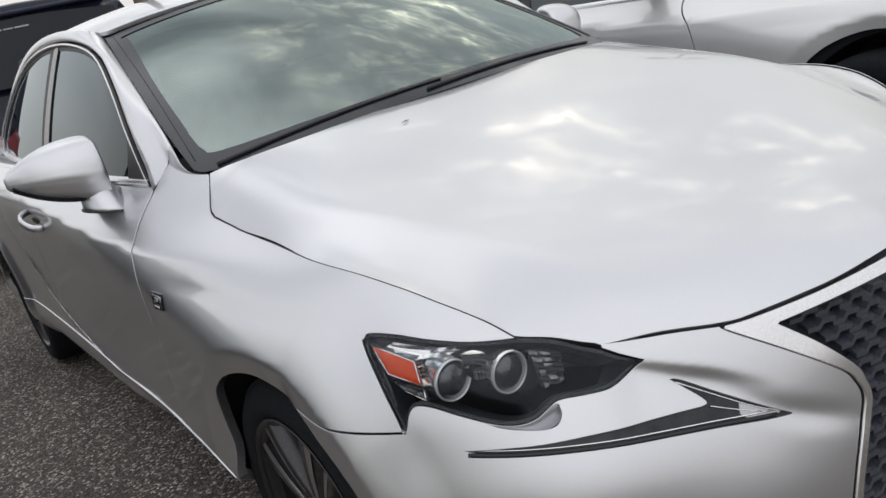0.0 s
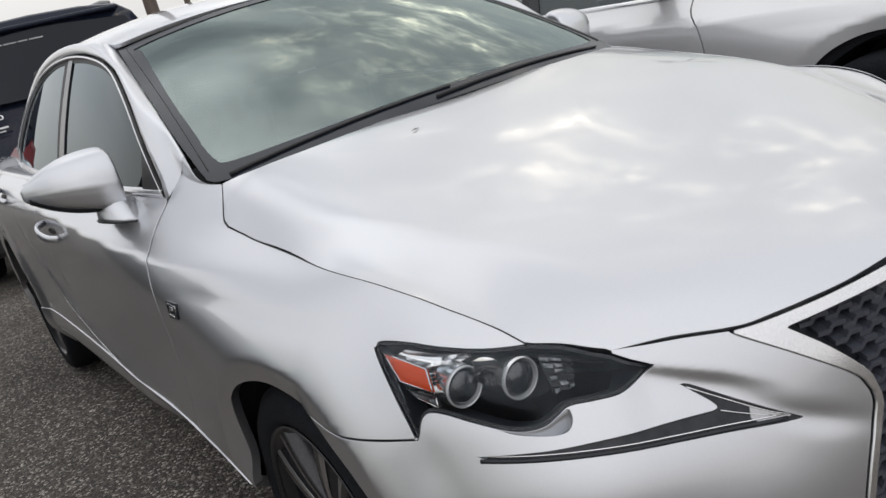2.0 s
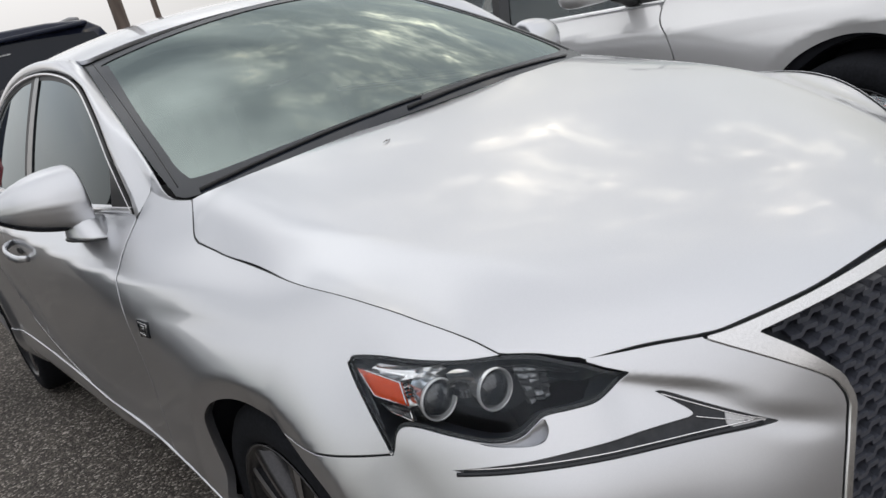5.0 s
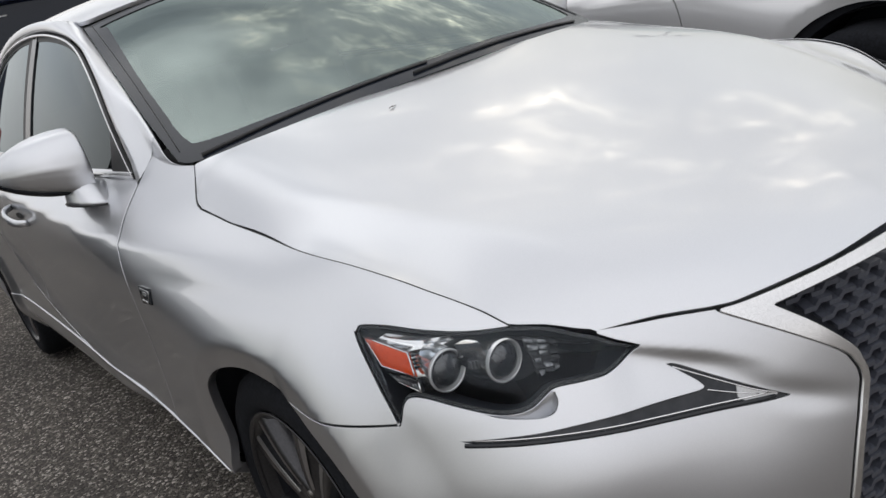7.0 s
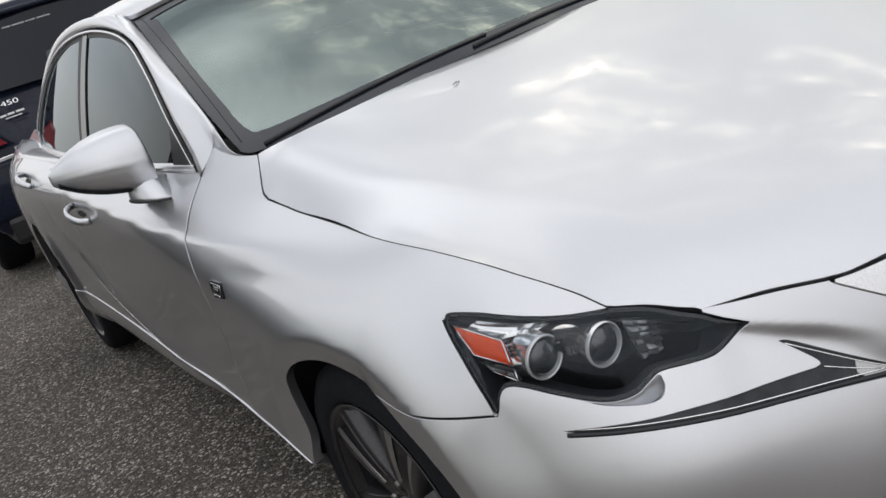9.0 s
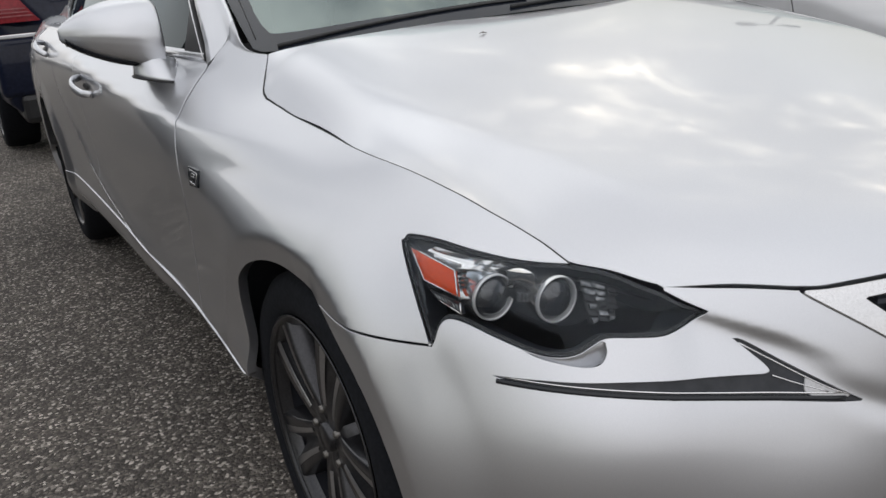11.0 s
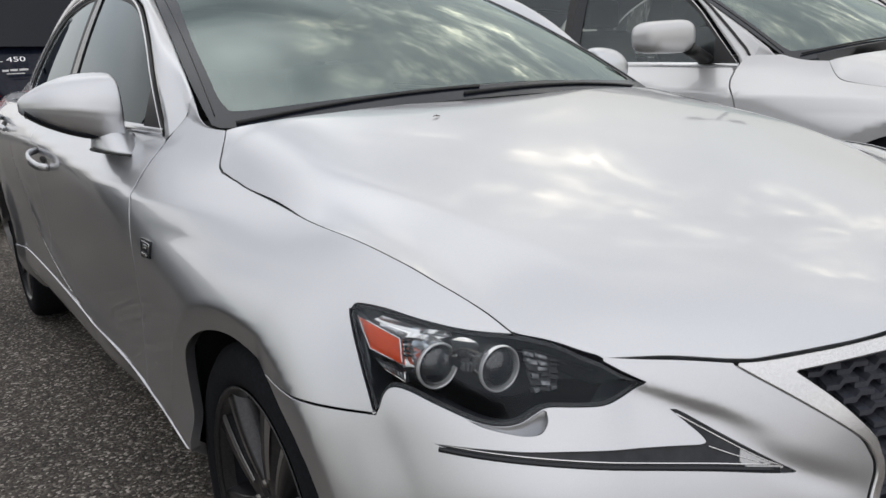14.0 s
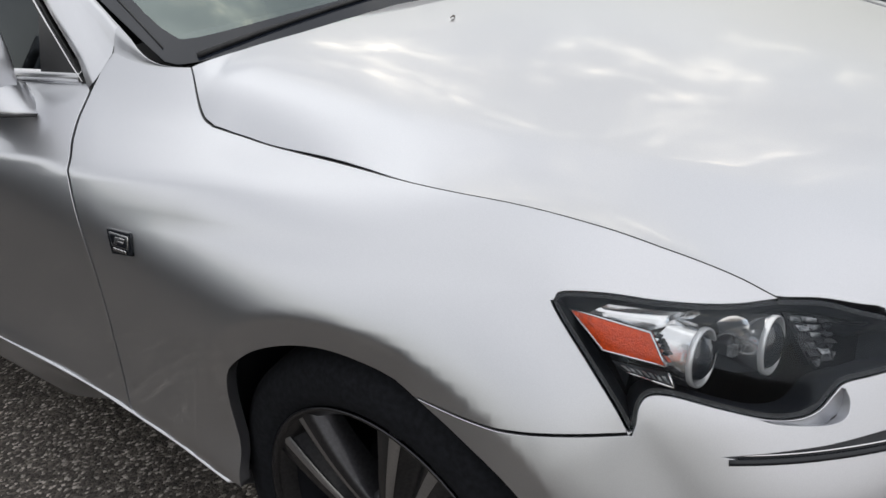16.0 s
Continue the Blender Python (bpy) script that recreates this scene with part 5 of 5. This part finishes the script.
# cowl, wipers
cowl_rows = []
for x in np.linspace(-.66, .66, 21):
    a = x / .675
    lo, hi = hood(x * .985, min(.44, .352 + .20 * a * a)), windscreen(a, .045)
    cowl_rows.append([lo + Vector((0, -.01, -.030)), lo + Vector((0, .01, -.020)), lo.lerp(hi, .5) + Vector((0, 0, -.022)), hi + Vector((0, 0, .001))])
cm = strip_mesh(cowl_rows)
bmesh.ops.recalc_face_normals(cm, faces=cm.faces)
cowl = part("cowl", cm, SEAL, sedan, "black plastic scuttle below the windscreen")
for x0, x1, b0, b1 in ((-.62, -.02, .012, .030), (-.08, .58, .004, .020)):
    arm = [windscreen(x / .66, b0 + (b1 - b0) * f + .008 * math.sin(math.pi * f)) + Vector((0, -.006, .003)) for f, x in ((f, x0 + (x1 - x0) * f) for f in np.linspace(0, 1, 9))]
    w = part("wiper", tube(arm, [.005, .005, .004, .004, .0035, .003, .003, .002, .002], 6), SEAL, cowl)
    part("wiper_blade", tube([q + Vector((0, .004, .001)) for q in arm[3:]], .003, 6), SEAL, w)

# cabin
part("dashboard", block(-.64, .64, .62, 1.02, .70, .965, .05, 3, lambda x, y, z: (x, y - .12 * (z < .8), z - .02 * abs(x))), LEATHER, sedan)
for x in (-.36, .36):
    seat = part("front_seat", block(x - .24, x + .24, 1.30, 1.80, .35, .58, .06, 3), LEATHER, sedan)
    part("seat_back", block(x - .23, x + .23, 1.72, 1.86, .55, 1.08, .05, 3, lambda a, b, c: (a, b + .22 * (c - .55), c)), LEATHER, seat)
    part("headrest", block(x - .12, x + .12, 1.86, 1.94, 1.09, 1.24, .03, 3), LEATHER, seat)
part("rear_seat", block(-.6, .6, 2.35, 2.62, .50, 1.06, .06, 3, lambda a, b, c: (a, b + .3 * (c - .5), c)), LEATHER, sedan)
# added panel, blocks light that would leak through the cabin's open rear
part("rear_light_block", block(-.70, .70, 2.62, 2.65, .90, 1.36, .01, shape=lambda x, y, z: (x * (1 if z < 1.1 else .80), y, z)), LEATHER, sedan)
part("cabin_lining", strip_mesh([[Vector(roof(x, y)) - Vector((0, 0, .03)) for x in np.linspace(-.5, .5, 7)] for y in np.linspace(1.3, 2.95, 9)]), LEATHER, sedan)

lining = [[glass(y, z - .010) + Vector((.014, 0, 0)), glass(y, z + .014) + Vector((.022, 0, 0)), roof(-.49, y) - Vector((0, 0, .026))] for y, z in spline(WINDOW_TOP, 4) if 1.22 < y < 2.7]
twin(part("door_lining", strip_mesh(lining), LEATHER, sedan), sedan)

kit = wheel_kit()
kit.parent = sedan
kit.matrix_local = Matrix.Translation((-.726, -.028, .3195)) @ Matrix.Rotation(radians(-48), 4, "X") @ Matrix.Scale(.975, 4)
put_wheel(kit, sedan, Matrix.Translation((-.752, 2.80, .3195)) @ Matrix.Rotation(radians(31), 4, "X") @ Matrix.Scale(.975, 4))
for y in (0, 2.80):
    put_wheel(kit, sedan, Matrix.Translation((.752, y, .3195)) @ Matrix.Rotation(math.pi, 4, "Z") @ Matrix.Scale(.975, 4))


# ---- the pale silver car beside it ----
def beside(p):
    return Vector((p[0] + 2.41, p[1] + .12, float(np.interp(p[2], [-1, .72, .95, 1.45], [-1.08, .7776, .990, 1.565]))))


def beside_top(p):
    return Vector((p[0] + 2.41, p[1] + .24, float(np.interp(p[2], [-1, .72, .95, 1.45], [-1.08, .7776, .990, 1.565]))))


MID[0] = 2.41
second = thing("silver_hatchback", "pale silver car with black mirror stalks, parked close beside the sedan", "car", "parked cars", (2.41, 0, 0))
second.location = (0, 0, 0)
ARCH_GROW[0] = 1.16
d2f, d2r, _ = sedan_shell(second, beside, PAINT_2, .15, .035)
ARCH_GROW[0] = 1.0
greenhouse(second, beside_top, PAINT_2, CLEAR_GLASS, True)
side_windows(second, (d2f, d2r), beside_top, CLEAR_GLASS)
nose = [[beside(Vector((x, -.80 + .35 * (x / .8) ** 2 * (1 + abs(x)) * .6 + .05 * (z > .62), z))) for x in np.linspace(-.80, .80, 15)] for z in np.linspace(.18, .70, 8)]
part("front_bumper", strip_mesh(nose), PAINT_2, second)
box = []
for u in np.linspace(0, 1, 15):
    k = max(.05, (1 - abs(2 * u - 1) ** 5)) ** .30
    box.append([(1.600 - .262 * u, 1.105 + .03 * u + .072 * k * math.copysign(abs(math.cos(a)) ** .7, math.cos(a)), 1.126 + .072 * k * (1 - .12 * u) * math.copysign(abs(math.sin(a)) ** .62, math.sin(a))) for a in np.linspace(0, 2 * math.pi, 28, False)])
m2 = part("door_mirror", rings_mesh(box), PAINT_2, d2f[0], "boxy silver wing mirror on a black stalk")
stalk = [[Vector((1.56 + .13 * f, 1.06 + .01 * f, 1.075 - .055 * f)) + Vector((.012 * math.sin(a), .040 * math.cos(a), .022 * math.sin(a))) for a in np.linspace(0, 2 * math.pi, 12, False)] for f in np.linspace(0, 1, 5)]
part("mirror_stalk", rings_mesh(stalk), PLASTIC, m2)
m3 = part("door_mirror", rings_mesh([[(4.82 - x, y, z) for x, y, z in r] for r in box]), PAINT_2, d2f[1], "boxy silver wing mirror on a black stalk")
part("mirror_stalk", rings_mesh([[(4.82 - q.x, q.y, q.z) for q in r] for r in stalk]), PLASTIC, m3)
part("dashboard", block(1.78, 3.04, .88, 1.26, .78, 1.03, .05, 3), LEATHER, second)
part("steering_wheel", tube([Vector((2.76 + .18 * math.cos(a), 1.26 + .06 * math.sin(a), 1.02 + .17 * math.sin(a))) for a in np.linspace(0, 2 * math.pi, 24, False)], .014, 8, True), LEATHER, second)
for x in (2.05, 2.77):
    s2 = part("front_seat", block(x - .24, x + .24, 1.55, 2.0, .42, .66, .06, 3), LEATHER, second)
    part("seat_back", block(x - .23, x + .23, 1.92, 2.06, .62, 1.18, .05, 3, lambda a, b, c: (a, b + .22 * (c - .6), c)), LEATHER, s2)
    part("headrest", block(x - .12, x + .12, 2.05, 2.14, 1.19, 1.34, .03, 3), LEATHER, s2)
part("cabin_lining", strip_mesh([[beside_top(Vector(roof(x, y)) - Vector((0, 0, .03))) for x in np.linspace(-.5, .5, 7)] for y in np.linspace(1.3, 2.95, 9)]), LEATHER, second)
cow = strip_mesh([[beside(q - Vector((0, 0, .0))) for q in r] for r in cowl_rows])
part("cowl", cow, PLASTIC, second)
for x0, x1 in ((-.60, -.02), (-.08, .56)):
    arm = [beside_top(windscreen(x / .66, .03 + .02 * f) + Vector((0, -.006, .006))) for f, x in ((f, x0 + (x1 - x0) * f) for f in np.linspace(0, 1, 7))]
    part("wiper", tube(arm, .004, 6), PLASTIC, second)
for y in (.11, 2.94):
    put_wheel(kit, second, Matrix.Translation((2.41 - .775, y, .354)) @ Matrix.Rotation(radians(15), 4, "X") @ Matrix.Scale(1.08, 4))
    put_wheel(kit, second, Matrix.Translation((2.41 + .775, y, .354)) @ Matrix.Rotation(math.pi, 4, "Z") @ Matrix.Scale(1.08, 4))
MID[0] = 0.0


# ---- a grey car in the bay on the other side, seen only as a reflection and set to darken the flank ----
def bay(p):
    return Vector((p[0] - 2.95, p[1] + 1.5, p[2] * 1.02))


MID[0] = -2.95
third = thing("grey_sedan", "slate grey sedan in the next bay, mirrored in silver doors", "car", "parked cars")
d3f, d3r, _ = sedan_shell(third, bay, GREY_PAINT, .1, .05)
greenhouse(third, bay, GREY_PAINT, SIDE_GLASS)
side_windows(third, (d3f, d3r), bay, SIDE_GLASS)
nose3 = [[bay(Vector((x, -.80 + .35 * (x / .8) ** 2 * (1 + abs(x)) * .6 + .05 * (z > .62), z))) for x in np.linspace(-.80, .80, 15)] for z in np.linspace(.18, .70, 8)]
part("front_bumper", strip_mesh(nose3), GREY_PAINT, third)
part("dashboard", block(-3.55, -2.35, 2.15, 2.5, .72, .97, .05, 3), LEATHER, third)
part("cowl", strip_mesh([[bay(q) for q in r] for r in cowl_rows]), PLASTIC, third)
for y in (1.5, 4.32):
    put_wheel(kit, third, Matrix.Translation((-2.95 - .768, y, .3277)))
    put_wheel(kit, third, Matrix.Translation((-2.95 + .768, y, .3277)) @ Matrix.Rotation(math.pi, 4, "Z"))
MID[0] = 0.0

# ---- the black off-roader behind ----
suv = thing("black_suv", "black sport utility vehicle seen from its tailgate, parked behind", "car", "parked cars", (0.02, 5.0, 0))
LIFT = [(.86, .34), (.93, .42), (.955, .60), (.965, .85), (.955, 1.02), (.93, 1.12), (.86, 1.32), (.79, 1.55), (.72, 1.71), (.62, 1.785), (.35, 1.815), (0, 1.825)]


def suv_ring(y, wide, top, low=0.0):
    half = []
    for x, z in LIFT:
        zz = z if z < 1.1 else 1.1 + (z - 1.1) * top
        half.append((x * wide, y, max(zz, low)))
    return [(-x, a, z) for x, a, z in half] + [(x, a, z) for x, a, z in reversed(half[:-1])]


hull = []
for y, wide, top in ((.10, .90, .90), (.05, .955, .97), (.12, .985, 1.0), (.5, 1, 1.0), (1.5, 1, 1.02), (2.6, 1, 1.02), (3.3, 1, .90), (3.75, 1, .30), (4.3, .99, .12), (4.8, .96, .08), (4.98, .88, .02)):
    ring = []
    for x, a, z in suv_ring(y, wide, top):
        lean = .24 * max(0, z - 1.05) if y < .3 else 0
        ring.append((x, a + lean, z))
    hull.append(ring)
part("body", rings_mesh(hull[1:]), BLACK_PAINT, suv)


def tail(x, z, out=.0):
    return Vector((x, .045 - out + .24 * max(0, z - 1.05) + .05 * abs(x / .95) ** 4, z))


def tail_panel(name, o, mat, out, label="", thick=.012, step=.06):
    me = sheet(name, o, lambda x, z: tail(x, z, out), step=step, thick=thick)
    n = sum((p.normal.y for p in me.polygons))
    if n > 0:
        me.flip_normals()
    return part(name, me, mat, suv, label)


tail_panel("rear_window", loop(spline([(-.76, 1.285), (-.71, 1.46), (-.63, 1.68)], 4), spline([(-.63, 1.68), (0, 1.72), (.63, 1.68)], 4), spline([(.63, 1.68), (.71, 1.46), (.76, 1.285)], 4), spline([(.76, 1.285), (0, 1.265), (-.76, 1.285)], 4)), material("dark_rear_glass", (.012, .015, .022), .08, 0, .10, .25), .008, "dark tinted tailgate window")
for sgn in (-1, 1):
    lamp_o = [(sgn * x, z) for x, z in ((.945, .95), (.955, 1.20), (.80, 1.215), (.66, 1.00), (.62, .95))]
    tl = tail_panel("tail_lamp", lamp_o, RED, .030, "red tail lamp with a clear band", .04)
    for z0, z1, x0 in ((.985, .993, .65), (1.008, 1.016, .67), (1.031, 1.039, .69), (1.165, 1.200, .80)):
        band = [(sgn * x, z) for x, z in ((.942, z0), (.945, z1), (x0 + .02, z1), (x0, z0))]
        part("clear_band", sheet("clear_band", band, lambda x, z: tail(x, z, .036), step=.06, thick=0), PALE_LENS, tl)
    part("reflector", block(sgn * .62 - .09, sgn * .62 + .09, -.075, -.05, .555, .595, .006), RED, suv)
    rail_pts = [Vector((sgn * .66, y, 1.82 + .045 * math.sin(math.pi * f) ** .35)) for f, y in ((f, .62 + 2.3 * f) for f in np.linspace(0, 1, 12))]
    part("roof_rail", tube(rail_pts, .018, 8), POLE_STEEL, suv, "grey metal roof rail")
part("rear_bumper", block(-.95, .95, -.07, .30, .46, .85, .045, 3, lambda x, y, z: (x, y + .10 * (abs(x) > .9) * (y < 0), z)), BLACK_PAINT, suv)
part("bumper_trim", block(-.90, .90, -.082, -.05, .852, .880, .006), CHROME, suv, "chrome strip on the bumper's upper edge")
part("spoiler", block(-.60, .60, .165, .36, 1.735, 1.768, .014, 3), BLACK_PAINT, suv)
part("under_shield", block(-.85, .85, .02, 4.6, .28, .48, .04), PLASTIC, suv)
side_glass = [[(sgn_x * (.905 - .36 * (z - 1.16) + .006), y, z) for z in np.linspace(1.16, 1.62, 4)] for sgn_x in (-1,) for y in np.linspace(.55, 3.0, 5)]
part("side_window", strip_mesh(side_glass), SIDE_GLASS, suv)
txt = bpy.data.curves.new("model_letters", "FONT")
txt.body, txt.size, txt.extrude = "GL 450", .046, .002
tmp = bpy.data.objects.new("model_letters", txt)
scene.collection.objects.link(tmp)
bpy.context.view_layer.update()
tm = bpy.data.meshes.new_from_object(tmp.evaluated_get(bpy.context.evaluated_depsgraph_get()))
bpy.data.objects.remove(tmp)
tm.materials.clear()
xs = [v.co.x for v in tm.vertices]
tm.transform(Matrix.Translation((-.67, .0765, 1.176)) @ Matrix.Rotation(radians(76.5), 4, "X") @ Matrix.Scale(.235 / (max(xs) - min(xs)), 4, (1, 0, 0)))
letters = bmesh.new()
letters.from_mesh(tm)
while letters.verts:
    found, todo = set(), [letters.verts[:][0]]
    while todo:
        v = todo.pop()
        if v not in found:
            found.add(v)
            todo += [e.other_vert(v) for e in v.link_edges]
    one = letters.copy()
    one.verts.ensure_lookup_table()
    keep = {v.index for v in found}
    bmesh.ops.delete(one, geom=[v for v in one.verts if v.index not in keep], context="VERTS")
    part("model_letter", one, CHROME, suv, "raised bright model lettering")
    bmesh.ops.delete(letters, geom=list(found), context="VERTS")
    letters.verts.index_update()
letters.free()
for k, (x0, x1, z0) in enumerate(((-.585, -.545, 1.112), (-.535, -.49, 1.114), (-.48, -.425, 1.115), (-.56, -.45, 1.094))):
    part("dealer_mark", block(x0, x1, .0, .004, z0, z0 + (.013 if k < 3 else .006), 0, shape=lambda x, y, z: (x, tail(x, z, .006).y + y, z)), WHITE_MARK, suv)
for x0, x1 in ((-.31, -.255), (-.245, -.16), (-.15, -.085), (-.075, .02)):
    part("window_mark", block(x0, x1, .135, .145, 1.650, 1.659, 0, shape=lambda x, y, z: (x, tail(x, z, .012).y, z)), WHITE_MARK, suv)
for y in (.93, 4.02):
    put_wheel(kit, suv, Matrix.Translation((-.84, y, .3818)) @ Matrix.Rotation(radians(8), 4, "X") @ Matrix.Scale(1.165, 4))
    put_wheel(kit, suv, Matrix.Translation((.84, y, .3818)) @ Matrix.Rotation(math.pi, 4, "Z") @ Matrix.Scale(1.165, 4))


# ---- ground, far things ----
ground = bpy.data.meshes.new("ground")
R = 600
ground.from_pydata([(-R, -R, 0), (R, -R, 0), (R, R, 0), (-R, R, 0)], [], [(0, 1, 2, 3)])
tagged(part("ground", ground, ASPHALT), "worn grey-brown asphalt car park with pale grit", "ground", kind="structure")


def far_car(x, y, turn, mat, label):
    car = thing("parked_car", label, "car", "parked cars")
    rings = []
    for v, w, roof_z in ((-2.2, .70, .62), (-2.05, .84, .80), (-1.2, .88, .95), (-.7, .88, 1.02), (-.1, .86, 1.38), (.6, .86, 1.45), (1.3, .86, 1.40), (1.8, .86, 1.08), (2.15, .82, 1.0), (2.25, .72, .70)):
        rings.append([(a * w, v, .25 + b * (roof_z - .25)) for a, b in ((-1, 0), (-1.03, .35), (-1, .6), (-.74, .95), (-.5, 1), (.5, 1), (.74, .95), (1, .6), (1.03, .35), (1, 0))])
    part("body", rings_mesh(rings), mat, car)
    part("front_window", strip_mesh([[(a * .60, -.62 + .48 * b, 1.03 + .30 * b) for a in (-1, 0, 1)] for b in (0, .5, 1)]), GLOSS_BLACK, car)
    part("bumper_grille", block(-.45, .45, -2.225, -2.15, .42, .60, .02), GRILLE_BLACK, car)
    for sx in (-1, 1):
        part("headlight", block(sx * .62 - .16, sx * .62 + .16, -2.18, -2.02, .64, .75, .03), CLEAR_LAMP, car)
        part("side_window", strip_mesh([[(sx * (.84 - .25 * b), v, 1.0 + .30 * b) for b in (0, 1)] for v in (-.3, .5, 1.3)]), GLOSS_BLACK, car)
        for wy in (-1.35, 1.35):
            put_wheel(kit, car, Matrix.Translation((sx * .78, wy, .3277)) @ Matrix.Rotation(0 if sx < 0 else math.pi, 4, "Z"))
    car.matrix_basis = Matrix.Translation((x, y, 0)) @ Matrix.Rotation(turn, 4, "Z")
    return car


far_car(-1.3, 19.5, 0, BLACK_PAINT, "dark parked car with pale headlights, far across the car park")
far_car(-4.4, 19.8, 0, PAINT_2, "pale parked car far across the car park")


def utility_pole(x, y, r, h):
    p = thing("utility_pole", "brown weathered wooden utility pole", "pole", "utility poles", (x, y, 0))
    part("shaft", tube([(0, 0, z) for z in np.linspace(0, h, 8)], [r * (1 - .35 * k / 7) for k in range(8)], 12), POLE_WOOD, p)
    part("cross_arm", block(-1.1, 1.1, -.06, .06, h - .7, h - .56, .01), POLE_WOOD, p)


utility_pole(4.9, 17.6, .16, 9.5)
utility_pole(12.5, 36, .15, 10)


def street_lamp(x, y, h):
    p = thing("street_lamp", "tall steel car park lamp with two heads", "street lamp", at=(x, y, 0))
    part("pole", tube([(0, 0, 0), (0, 0, h * .5), (0, 0, h)], [.11, .09, .07], 10), POLE_STEEL, p)
    part("arm", tube([(-1.0, 0, h), (1.0, 0, h)], .04, 8), POLE_STEEL, p)
    for sx in (-1, 1):
        part("lamp_head", block(sx * 1.25 - .38, sx * 1.25 + .38, -.17, .17, h - .10, h + .08, .03), POLE_STEEL, p)


street_lamp(21, 14, 8.0)


def tree(x, y, h, seed):
    rnd = random.Random(seed)
    t = thing("tree", "leafy green broad tree at the edge of the car park", "tree", "trees", (x, y, 0))
    part("trunk", tube([(0, 0, 0), (.1, 0, h * .25), (0, .1, h * .5), (.1, 0, h * .75)], [.24, .19, .13, .05], 9), BARK, t)
    bm = bmesh.new()
    for k in range(1500):
        a, b, r = rnd.random() * 6.283, rnd.uniform(-1, 1), rnd.random() ** .4
        lump = 1 + .25 * math.sin(3 * a + seed) * math.cos(4 * b)
        c = Vector((math.cos(a) * math.sqrt(1 - b * b) * r * h * .34 * lump, math.sin(a) * math.sqrt(1 - b * b) * r * h * .34 * lump, h * .66 + b * r * h * .32))
        d = Vector((rnd.gauss(0, 1), rnd.gauss(0, 1), rnd.gauss(0, 1))).normalized()
        e = d.orthogonal().normalized()
        s = rnd.uniform(.12, .26) * h / 6
        bm.faces.new([bm.verts.new(c + q) for q in (d * s, e * s * .5, -d * s, -e * s * .5)])
    part("crown", bm, LEAF, t)


# the first is in view; the rest are added unseen, for reflections
for k, (x, y, h) in enumerate(((19.0, 55, 4.7), (-34, 30, 8), (-38, 12, 7), (-36, -6, 8), (-30, -24, 7), (40, -30, 8))):
    tree(x, y, h, k + 1)

# a bit of dried twig on the bonnet
p0 = hood(-.268, .204)
twig = thing("twig", "tiny dried brown twig lying on the silver bonnet", "twig", at=tuple(p0))
part("stem", tube([(-.012, -.004, .003), (-.004, .001, .004), (.006, .002, .003), (.014, .008, .003)], .0008, 5), BARK, twig)
part("leaflet", tube([(-.004, -.006, .003), (0, 0, .005), (.005, .006, .003)], [.0005, .0017, .0005], 5), BARK, twig)
